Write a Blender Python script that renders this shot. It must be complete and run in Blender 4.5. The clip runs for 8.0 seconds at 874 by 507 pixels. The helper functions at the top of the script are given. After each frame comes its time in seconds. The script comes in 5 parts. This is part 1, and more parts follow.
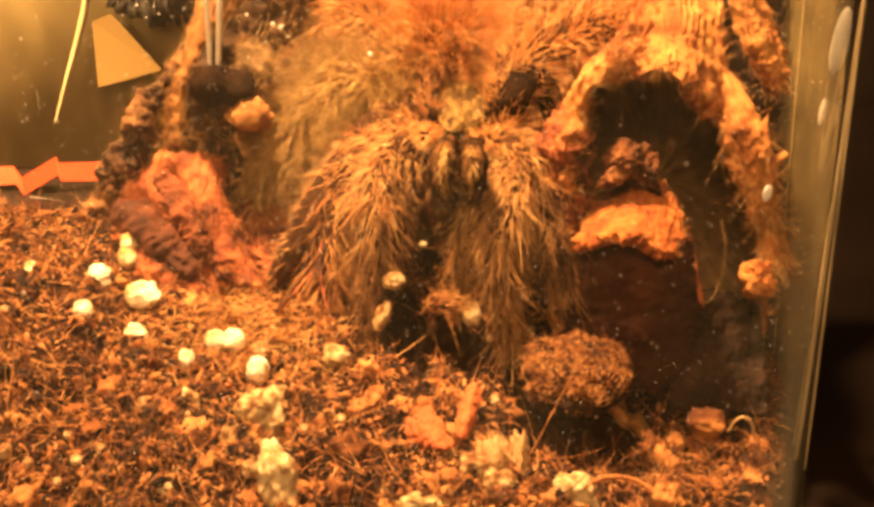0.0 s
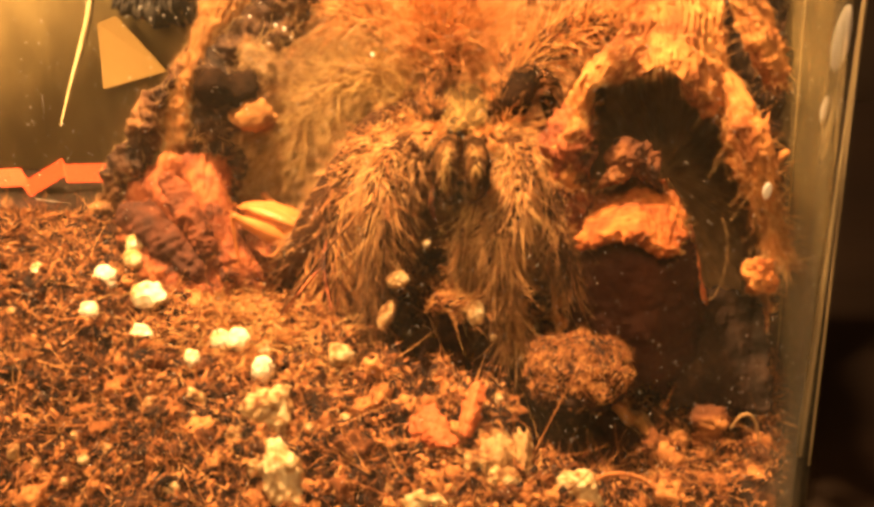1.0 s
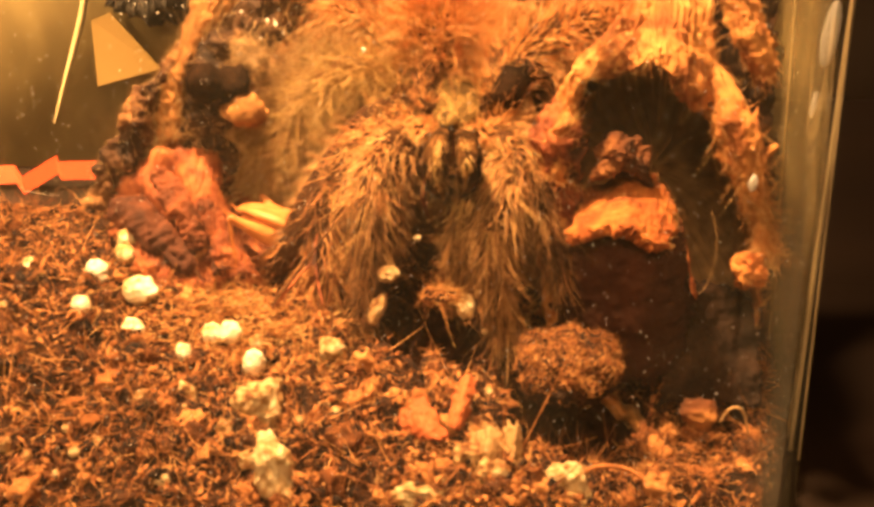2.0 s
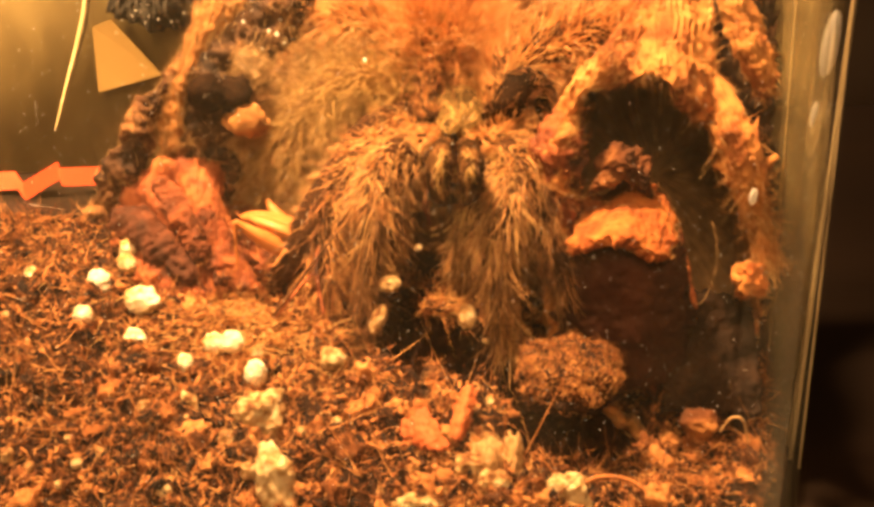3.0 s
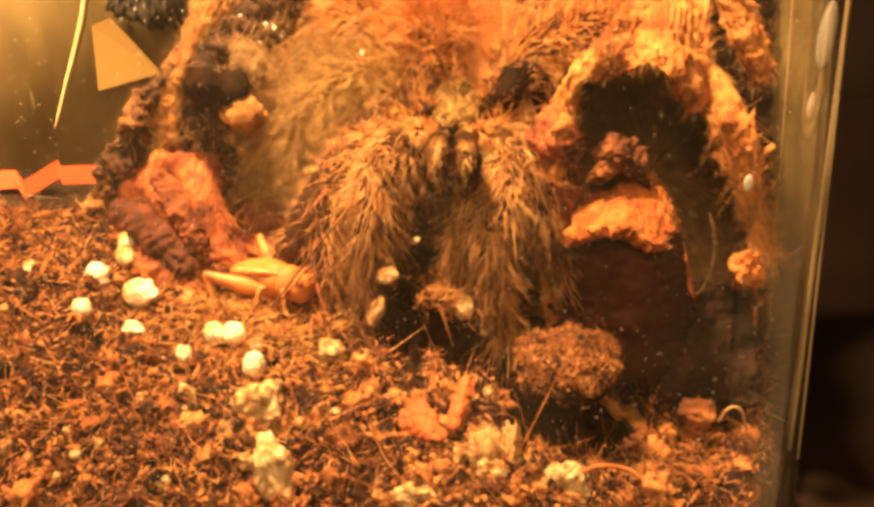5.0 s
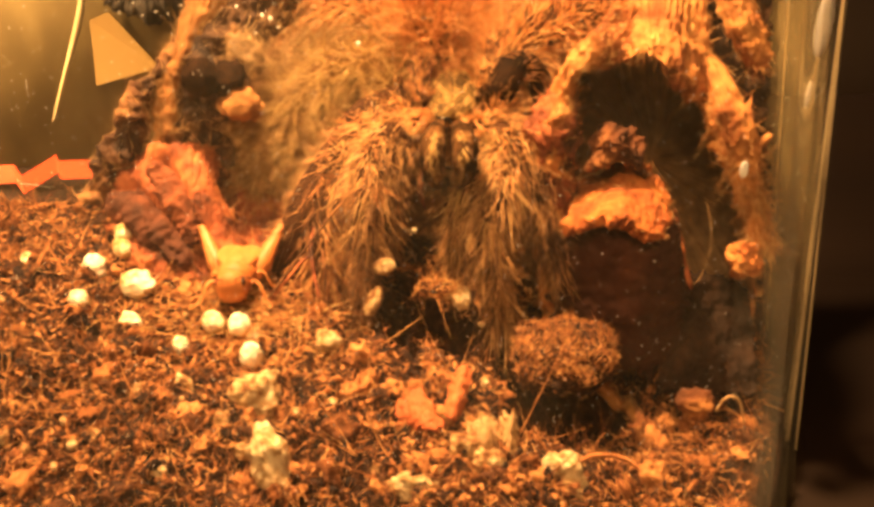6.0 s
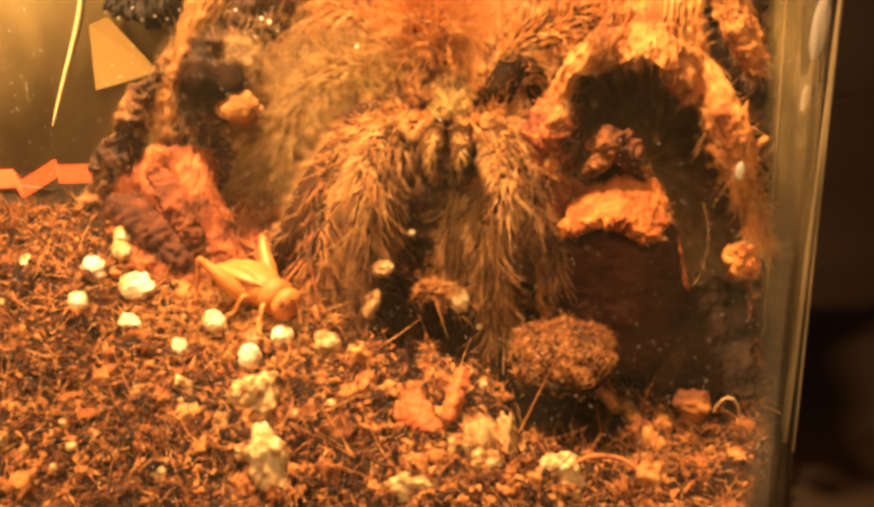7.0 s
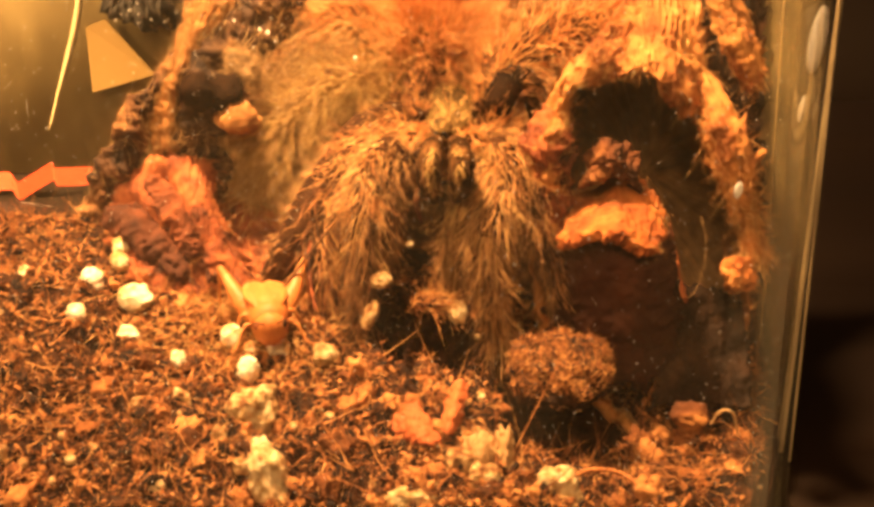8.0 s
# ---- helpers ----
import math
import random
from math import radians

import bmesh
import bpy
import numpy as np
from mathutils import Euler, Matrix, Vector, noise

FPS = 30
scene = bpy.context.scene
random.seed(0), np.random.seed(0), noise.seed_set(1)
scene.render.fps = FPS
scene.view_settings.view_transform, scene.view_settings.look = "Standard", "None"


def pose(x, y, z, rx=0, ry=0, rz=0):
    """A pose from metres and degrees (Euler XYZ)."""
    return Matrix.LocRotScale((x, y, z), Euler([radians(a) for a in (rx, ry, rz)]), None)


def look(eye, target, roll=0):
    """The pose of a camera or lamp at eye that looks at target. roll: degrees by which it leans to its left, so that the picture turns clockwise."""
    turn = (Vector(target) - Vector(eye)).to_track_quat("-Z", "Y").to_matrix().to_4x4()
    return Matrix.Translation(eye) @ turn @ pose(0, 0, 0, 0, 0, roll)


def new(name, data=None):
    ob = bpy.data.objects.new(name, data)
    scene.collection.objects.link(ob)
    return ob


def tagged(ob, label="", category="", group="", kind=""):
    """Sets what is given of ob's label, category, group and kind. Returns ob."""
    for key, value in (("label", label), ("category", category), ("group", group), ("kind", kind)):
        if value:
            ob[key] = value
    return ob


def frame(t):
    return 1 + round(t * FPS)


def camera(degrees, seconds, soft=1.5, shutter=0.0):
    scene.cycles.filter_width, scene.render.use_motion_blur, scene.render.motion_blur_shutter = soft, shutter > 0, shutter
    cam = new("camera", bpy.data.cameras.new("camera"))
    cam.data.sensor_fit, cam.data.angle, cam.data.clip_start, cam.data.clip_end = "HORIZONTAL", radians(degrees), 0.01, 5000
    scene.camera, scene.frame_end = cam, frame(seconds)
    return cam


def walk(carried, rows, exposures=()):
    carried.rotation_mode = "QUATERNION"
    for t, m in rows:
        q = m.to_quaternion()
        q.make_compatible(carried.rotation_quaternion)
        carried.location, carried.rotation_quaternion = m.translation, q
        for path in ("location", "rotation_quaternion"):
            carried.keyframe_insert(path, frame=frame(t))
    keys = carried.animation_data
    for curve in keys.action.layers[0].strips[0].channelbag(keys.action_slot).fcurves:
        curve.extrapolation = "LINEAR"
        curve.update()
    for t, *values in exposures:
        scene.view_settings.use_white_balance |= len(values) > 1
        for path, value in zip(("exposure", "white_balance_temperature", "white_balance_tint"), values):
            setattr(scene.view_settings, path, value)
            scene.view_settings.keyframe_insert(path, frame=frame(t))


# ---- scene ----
# ---- camera ----
cam = camera(44.12, 8.0, soft=3.5)
PATH = [
    (0, (0.01658, -0.26282, 0.12417), (0.00056, 0.02115, 0.02875), -0.92),
    (0.5, (0.01665, -0.26366, 0.12446), (-0.00020, 0.02027, 0.02907), -1.19),
    (1, (0.01738, -0.26410, 0.12473), (-0.00035, 0.01967, 0.02903), -1.37),
    (1.5, (0.01904, -0.26513, 0.12300), (0.00223, 0.01859, 0.02697), -1.31),
    (3, (0.01873, -0.26560, 0.12584), (0.00196, 0.01840, 0.03066), -1.33),
    (3.5, (0.01880, -0.26520, 0.12271), (0.00161, 0.01886, 0.02777), -1.44),
    (4, (0.01834, -0.26617, 0.12373), (0.00101, 0.01789, 0.02882), -1.52),
    (4.5, (0.01909, -0.26649, 0.12379), (0.00188, 0.01762, 0.02901), -1.57),
    (6, (0.02063, -0.26693, 0.12204), (0.00331, 0.01679, 0.02611), -1.77),
    (6.5, (0.02092, -0.26726, 0.11952), (0.00390, 0.01651, 0.02367), -1.82),
    (7, (0.02093, -0.26820, 0.12170), (0.00388, 0.01598, 0.02710), -1.79),
    (7.5, (0.02024, -0.26807, 0.12437), (0.00400, 0.01613, 0.02969), -1.64),
    (8, (0.02030, -0.26751, 0.12561), (0.00445, 0.01646, 0.03015), -1.62),
]
EXPOSURES = [(0.0, 0.24), (8.0, 0.24)]
walk(cam, [(t, look(eye, target, roll)) for t, eye, target, roll in PATH], EXPOSURES)

# ---- light: one warm lamp over the tank, two added fills, a dim room around ----
world = bpy.data.worlds.new("world")
scene.world = world
world.use_nodes = True
world.node_tree.nodes["Background"].inputs["Color"].default_value = (1.0, 0.62, 0.3, 1)
world.node_tree.nodes["Background"].inputs["Strength"].default_value = 0.25


def area_lamp(name, eye, target, size, power, colour, spread=180):
    data = bpy.data.lights.new(name, "AREA")
    data.shape, data.size, data.energy, data.color = "DISK", size, power, colour
    data.spread = radians(spread)
    ob = new(name, data)
    ob.matrix_world = look(eye, target)
    return ob


area_lamp("heat_lamp", (-0.065, -0.02, 0.39), (-0.03, 0.005, 0.03), 0.05, 1.75, (1.0, 0.57, 0.245), 84)
# unseen fill added to brighten the spider's front
area_lamp("front_fill", (-0.1, -0.9, 0.72), (0.02, 0.0, 0.03), 0.4, 7.5, (1.0, 0.57, 0.245))
# unseen spot added to brighten the board behind the tank
area_lamp("board_fill", (-1.1, -0.35, 0.62), (-0.36, 0.41, -0.22), 0.3, 23.0, (1.0, 0.58, 0.25), 48)


# ---- materials ----
def ramp_material(name, stops, scale, detail=6.0, rough=0.8, bump=0.4, bump_scale=None, coat=0.0, island=0.0, per_object=0.0,
                  stretch=(1, 1, 1), sheen=0.0, gloss=0.3, bump_size=0.001):
    """Noise of two scales through a colour ramp, with fine relief."""
    m = bpy.data.materials.new(name)
    m.use_nodes = True
    n, l = m.node_tree.nodes, m.node_tree.links
    b = n["Principled BSDF"]
    tc, mp = n.new("ShaderNodeTexCoord"), n.new("ShaderNodeMapping")
    mp.inputs["Scale"].default_value = stretch
    l.new(tc.outputs["Object"], mp.inputs["Vector"])
    a, c = n.new("ShaderNodeTexNoise"), n.new("ShaderNodeTexNoise")
    a.inputs["Scale"].default_value, a.inputs["Detail"].default_value = scale, detail
    c.inputs["Scale"].default_value, c.inputs["Detail"].default_value = scale * 0.22, 3.0
    for t in (a, c):
        l.new(mp.outputs["Vector"], t.inputs["Vector"])
    mix = n.new("ShaderNodeMath")
    mix.operation = "MULTIPLY_ADD"
    mix.inputs[1].default_value = 0.6
    half = n.new("ShaderNodeMath")
    half.operation = "MULTIPLY"
    half.inputs[1].default_value = 0.4
    l.new(c.outputs["Fac"], half.inputs[0])
    l.new(a.outputs["Fac"], mix.inputs[0])
    l.new(half.outputs[0], mix.inputs[2])
    value = mix.outputs[0]
    for amount, node, socket in ((island, "ShaderNodeNewGeometry", "Random Per Island"), (per_object, "ShaderNodeObjectInfo", "Random")):
        if amount:
            g, k = n.new(node), n.new("ShaderNodeMath")
            k.operation = "MULTIPLY_ADD"
            k.inputs[1].default_value, k.inputs[2].default_value = amount, -amount / 2
            l.new(g.outputs[socket], k.inputs[0])
            add = n.new("ShaderNodeMath")
            l.new(value, add.inputs[0])
            l.new(k.outputs[0], add.inputs[1])
            value = add.outputs[0]
    r = n.new("ShaderNodeValToRGB")
    e = r.color_ramp.elements
    while len(e) < len(stops):
        e.new(0.5)
    for el, (p, col) in zip(e, stops):
        el.position, el.color = p, (*col, 1)
    l.new(value, r.inputs["Fac"])
    l.new(r.outputs["Color"], b.inputs["Base Color"])
    b.inputs["Roughness"].default_value = rough
    b.inputs["Coat Weight"].default_value = coat
    b.inputs["Specular IOR Level"].default_value = gloss
    b.inputs["Sheen Weight"].default_value = sheen
    if bump:
        f = n.new("ShaderNodeTexNoise")
        f.inputs["Scale"].default_value, f.inputs["Detail"].default_value = bump_scale or scale * 4, 5.0
        l.new(mp.outputs["Vector"], f.inputs["Vector"])
        bp = n.new("ShaderNodeBump")
        bp.inputs["Strength"].default_value, bp.inputs["Distance"].default_value = bump, bump_size
        l.new(f.outputs["Fac"], bp.inputs["Height"])
        l.new(bp.outputs["Normal"], b.inputs["Normal"])
    return m


SOIL = ramp_material("coco_soil", [(0.38, (0.007, 0.0023, 0.001)), (0.54, (0.03, 0.01, 0.0034)), (0.72, (0.12, 0.042, 0.013))], 300, rough=0.9, bump=0.8)
CRUMB = ramp_material("soil_crumb", [(0.25, (0.01, 0.0035, 0.0018)), (0.5, (0.135, 0.043, 0.012)), (0.68, (0.31, 0.112, 0.034)), (0.88, (0.5, 0.225, 0.078))], 300, rough=0.9, island=0.7, bump=0.6)
FIBRE = ramp_material("coco_fibre", [(0.2, (0.03, 0.009, 0.004)), (0.45, (0.2, 0.064, 0.018)), (0.68, (0.5, 0.2, 0.062)), (0.88, (0.7, 0.37, 0.135))], 200, rough=0.7, island=0.8, bump=0)
PERLITE = ramp_material("perlite", [(0.36, (0.42, 0.25, 0.09)), (0.46, (0.76, 0.64, 0.4)), (0.58, (0.88, 0.83, 0.66))], 300, rough=0.75, per_object=0.3, bump=0.5)
BARK = ramp_material("cork_bark", [(0.27, (0.06, 0.02, 0.007)), (0.42, (0.3, 0.1, 0.03)), (0.56, (0.57, 0.255, 0.075)), (0.7, (0.74, 0.47, 0.18))], 110, rough=0.85, bump=0.6, bump_scale=420, bump_size=0.001)
# redder copy of cork_bark: holds the cast of warm light on lower bark
BARK_ORANGE = ramp_material("orange_bark", [(0.27, (0.06, 0.016, 0.006)), (0.42, (0.31, 0.082, 0.02)), (0.56, (0.58, 0.2, 0.05)), (0.72, (0.74, 0.37, 0.12))], 120, rough=0.85, bump=0.7, bump_scale=420)
BARK_RED = ramp_material("red_bark", [(0.38, (0.035, 0.011, 0.006)), (0.5, (0.23, 0.058, 0.02)), (0.64, (0.46, 0.15, 0.05))], 130, rough=0.8, bump=0.5, bump_scale=420)
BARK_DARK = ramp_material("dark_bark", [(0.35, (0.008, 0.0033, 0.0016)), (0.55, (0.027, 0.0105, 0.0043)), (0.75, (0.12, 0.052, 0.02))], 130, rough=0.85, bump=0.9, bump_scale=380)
# red-brown bark, darkened to hold the shade under the ledge
BARK_SHADED = ramp_material("bark_shaded_face", [(0.3, (0.018, 0.0045, 0.002)), (0.55, (0.045, 0.0105, 0.004)), (0.8, (0.11, 0.03, 0.011))], 60, rough=0.8, bump=0.5, stretch=(1, 1, 0.35))
# two tones for the shade in the grooves of bark_piece
GROOVE_SHADE = ramp_material("groove_shade", [(0.35, (0.024, 0.0065, 0.003)), (0.52, (0.075, 0.02, 0.008)), (0.72, (0.22, 0.062, 0.02))], 130, rough=0.85, bump=0.8)
GROOVE_SHADE_RED = ramp_material("groove_shade_red", [(0.35, (0.04, 0.011, 0.005)), (0.52, (0.13, 0.034, 0.012)), (0.7, (0.3, 0.085, 0.028))], 130, rough=0.85, bump=0.8)
WOOD = ramp_material("driftwood", [(0.4, (0.018, 0.007, 0.003)), (0.5, (0.1, 0.039, 0.0125)), (0.61, (0.42, 0.19, 0.06))], 80, rough=0.85, bump=0.6)
ROOT = ramp_material("root_wood", [(0.4, (0.012, 0.005, 0.0024)), (0.52, (0.05, 0.021, 0.008)), (0.66, (0.2, 0.095, 0.033))], 90, rough=0.8, bump=0.7)
BRANCH = ramp_material("branch_wood", [(0.38, (0.02, 0.008, 0.0035)), (0.48, (0.085, 0.034, 0.012)), (0.6, (0.36, 0.165, 0.054))], 80, rough=0.85, bump=0.7)
KNOB = ramp_material("knob_bark", [(0.38, (0.03, 0.01, 0.004)), (0.5, (0.13, 0.042, 0.014)), (0.64, (0.4, 0.17, 0.052))], 90, rough=0.85, bump=0.8)
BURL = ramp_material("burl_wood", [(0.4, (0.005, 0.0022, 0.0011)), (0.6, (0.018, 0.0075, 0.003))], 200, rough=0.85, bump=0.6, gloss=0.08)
SLAB = ramp_material("webbed_bark", [(0.35, (0.07, 0.03, 0.011)), (0.5, (0.19, 0.088, 0.03)), (0.7, (0.38, 0.19, 0.068))], 100, rough=0.85, bump=0.8)
WEBBED = ramp_material("silk_covered_bark", [(0.35, (0.12, 0.046, 0.014)), (0.5, (0.3, 0.13, 0.038)), (0.68, (0.5, 0.25, 0.085))], 100, rough=0.85, bump=0.8)
HAIR_ORANGE = ramp_material("orange_setae", [(0.15, (0.46, 0.16, 0.05)), (0.5, (0.76, 0.36, 0.12)), (0.85, (0.85, 0.56, 0.24))], 60, rough=0.55, island=0.7, bump=0)
HAIR_BROWN = ramp_material("brown_setae", [(0.2, (0.055, 0.02, 0.007)), (0.5, (0.27, 0.108, 0.036)), (0.85, (0.64, 0.35, 0.135))], 60, rough=0.5, island=0.8, bump=0)
HAIR_OLIVE = ramp_material("olive_setae", [(0.15, (0.23, 0.125, 0.038)), (0.5, (0.46, 0.272, 0.084)), (0.85, (0.62, 0.425, 0.165))], 60, rough=0.55, island=0.7, bump=0)
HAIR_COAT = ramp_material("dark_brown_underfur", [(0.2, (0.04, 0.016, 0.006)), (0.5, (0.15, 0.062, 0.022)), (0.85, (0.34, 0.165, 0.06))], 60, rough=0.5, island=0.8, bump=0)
HAIR_TAN = ramp_material("tan_setae", [(0.2, (0.1, 0.045, 0.016)), (0.5, (0.35, 0.16, 0.053)), (0.85, (0.67, 0.395, 0.155))], 60, rough=0.5, island=0.8, bump=0)
HAIR_RUST = ramp_material("rust_setae", [(0.15, (0.12, 0.04, 0.013)), (0.5, (0.4, 0.15, 0.046)), (0.85, (0.68, 0.37, 0.13))], 60, rough=0.55, island=0.8, bump=0)
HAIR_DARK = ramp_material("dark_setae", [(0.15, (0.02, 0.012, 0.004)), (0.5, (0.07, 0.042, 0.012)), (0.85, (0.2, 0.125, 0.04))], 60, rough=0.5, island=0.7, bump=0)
SKIN = ramp_material("spider_cuticle", [(0.35, (0.018, 0.007, 0.003)), (0.6, (0.06, 0.024, 0.009)), (0.8, (0.14, 0.06, 0.02))], 220, rough=0.85, bump=0.4, gloss=0.1)
BARK_FIBRE = ramp_material("bark_fibre", [(0.15, (0.2, 0.065, 0.018)), (0.5, (0.52, 0.225, 0.065)), (0.85, (0.76, 0.48, 0.19))], 60, rough=0.7, island=0.8, bump=0)
RED_FIBRE = ramp_material("red_bark_fibre", [(0.15, (0.1, 0.026, 0.009)), (0.5, (0.36, 0.098, 0.03)), (0.85, (0.58, 0.22, 0.07))], 60, rough=0.7, island=0.8, bump=0)
# paler than the bark, so colour makes up for light missing in the hollow
HOLLOW = ramp_material("lightened_hollow", [(0.35, (0.16, 0.09, 0.04)), (0.55, (0.34, 0.2, 0.09)), (0.75, (0.5, 0.32, 0.15))], 160, rough=0.9, bump=0.7)
PERLITE_DIRTY = ramp_material("soiled_perlite", [(0.4, (0.18, 0.072, 0.025)), (0.5, (0.46, 0.29, 0.12)), (0.63, (0.74, 0.6, 0.36))], 420, detail=8, rough=0.85, per_object=0.12, bump=0.9)
CHELICERA = ramp_material("chelicera_cuticle", [(0.4, (0.014, 0.007, 0.003)), (0.5, (0.05, 0.022, 0.008)), (0.62, (0.15, 0.07, 0.026))], 420, rough=0.9, bump=0.4, gloss=0.05, stretch=(1, 1, 0.2))
CARAPACE = ramp_material("spider_carapace", [(0.38, (0.026, 0.014, 0.0045)), (0.52, (0.085, 0.047, 0.014)), (0.7, (0.18, 0.108, 0.032))], 260, rough=0.8, bump=0.5, gloss=0.1)
BLACK = ramp_material("black_eye", [(0.3, (0.008, 0.006, 0.005)), (0.7, (0.02, 0.014, 0.01))], 100, rough=0.3, bump=0.15, gloss=0.2)
CRICKET = ramp_material("cricket_body", [(0.25, (0.3, 0.08, 0.018)), (0.5, (0.46, 0.155, 0.038)), (0.8, (0.58, 0.26, 0.08))], 200, rough=0.55, bump=0.3)
CRICKET_PALE = ramp_material("cricket_leg", [(0.3, (0.32, 0.095, 0.022)), (0.5, (0.46, 0.165, 0.044)), (0.7, (0.58, 0.27, 0.09))], 260, rough=0.45, bump=0.2, stretch=(0.15, 1, 1))
LEAF_RED = ramp_material("red_leaf", [(0.3, (0.3, 0.06, 0.018)), (0.7, (0.52, 0.15, 0.05))], 150, rough=0.7, bump=0.6)
SHELL = ramp_material("pale_husk", [(0.35, (0.22, 0.11, 0.04)), (0.65, (0.52, 0.33, 0.15))], 150, rough=0.7, bump=0.6)
SILK = ramp_material("spider_silk", [(0.2, (0.2, 0.11, 0.04)), (0.5, (0.42, 0.25, 0.10)), (0.8, (0.62, 0.42, 0.2))], 50, island=0.6, rough=0.4, bump=0)
SILK_PAD = ramp_material("matted_silk", [(0.35, (0.1, 0.058, 0.025)), (0.6, (0.23, 0.15, 0.075))], 150, rough=0.8, bump=0.7)
RIBBON = ramp_material("red_plastic", [(0.3, (0.34, 0.036, 0.013)), (0.7, (0.42, 0.058, 0.02))], 30, rough=0.4, bump=0)
CARD = ramp_material("yellow_card", [(0.3, (0.19, 0.115, 0.033)), (0.7, (0.23, 0.14, 0.042))], 20, rough=0.8, bump=0)
TABLE = ramp_material("table_wood", [(0.3, (0.008, 0.004, 0.0022)), (0.6, (0.016, 0.008, 0.004)), (0.8, (0.026, 0.014, 0.007))], 14, rough=0.6, bump=0.2, stretch=(0.2, 1, 1))
TINSEL = ramp_material("dark_tinsel", [(0.4, (0.004, 0.002, 0.0012)), (0.6, (0.009, 0.005, 0.0025)), (0.75, (0.05, 0.032, 0.016))], 160, rough=0.7, bump=0.9)
# pale stuff for tubes that stand for highlights and reflected streaks
PALE_STREAK = ramp_material("pale_streak", [(0.3, (0.4, 0.3, 0.15)), (0.7, (0.6, 0.48, 0.28))], 60, rough=0.2, bump=0.1)
ROOM = ramp_material("room_wall", [(0.3, (0.016, 0.009, 0.005)), (0.7, (0.024, 0.0145, 0.008))], 3, rough=0.9, bump=0.2)
BOARD = ramp_material("back_board", [(0.36, (0.2, 0.145, 0.06)), (0.5, (0.26, 0.19, 0.08)), (0.64, (0.33, 0.245, 0.105))], 60, rough=0.7, bump=0.2, stretch=(1, 1, 0.4))


def metal_material():
    m = ramp_material("steel", [(0.3, (0.6, 0.52, 0.42)), (0.7, (0.75, 0.68, 0.58))], 80, rough=0.38, bump=0.1)
    m.node_tree.nodes["Principled BSDF"].inputs["Metallic"].default_value = 0.7
    return m


STEEL = metal_material()


def glass_material(name, least, most, scale_side="ShaderNodeBsdfTranslucent", film_colour=(0.75, 0.68, 0.5)):
    """Clear glass under a thin uneven film that stands for haze and reflected light."""
    m = bpy.data.materials.new(name)
    m.use_nodes = True
    n, l = m.node_tree.nodes, m.node_tree.links
    # a thin pane: clear, with gloss that grows towards grazing angles
    clear, gloss, b = n.new("ShaderNodeBsdfTransparent"), n.new("ShaderNodeBsdfGlossy"), n.new("ShaderNodeMixShader")
    clear.inputs["Color"].default_value = (0.985, 0.98, 0.95, 1)
    gloss.inputs["Roughness"].default_value = 0.03
    weight, power, cap = n.new("ShaderNodeLayerWeight"), n.new("ShaderNodeMath"), n.new("ShaderNodeMapRange")
    power.operation = "POWER"
    power.inputs[1].default_value = 5.0
    cap.inputs["To Min"].default_value, cap.inputs["To Max"].default_value = 0.03, 0.55
    l.new(weight.outputs["Facing"], power.inputs[0])
    l.new(power.outputs[0], cap.inputs["Value"])
    l.new(cap.outputs["Result"], b.inputs["Fac"])
    l.new(clear.outputs["BSDF"], b.inputs[1])
    l.new(gloss.outputs["BSDF"], b.inputs[2])
    # the film's colour carries the haze, and at the side the reflected amber
    film, dust = n.new("ShaderNodeMixShader"), n.new(scale_side)
    dust.inputs["Color"].default_value = (*film_colour, 1)
    tc, t, r = n.new("ShaderNodeTexCoord"), n.new("ShaderNodeTexNoise"), n.new("ShaderNodeMapRange")
    t.inputs["Scale"].default_value, t.inputs["Detail"].default_value = 45, 8
    r.inputs["From Min"].default_value, r.inputs["From Max"].default_value = 0.35, 0.75
    r.inputs["To Min"].default_value, r.inputs["To Max"].default_value = least, most
    l.new(tc.outputs["Object"], t.inputs["Vector"])
    l.new(t.outputs["Fac"], r.inputs["Value"])
    l.new(r.outputs["Result"], film.inputs["Fac"])
    l.new(b.outputs["Shader"], film.inputs[1])
    l.new(dust.outputs["BSDF"], film.inputs[2])
    n.remove(n["Principled BSDF"])
    l.new(film.outputs["Shader"], n["Material Output"].inputs["Surface"])
    return m


# weak film that lifts dark tones like haze
GLASS = glass_material("hazy_glass", 0.006, 0.026)
# amber film in place of lit cork mirrored in the side pane
GLASS_SIDE = glass_material("amber_reflection_glass", 0.08, 0.30, "ShaderNodeBsdfDiffuse", (0.8, 0.6, 0.26))


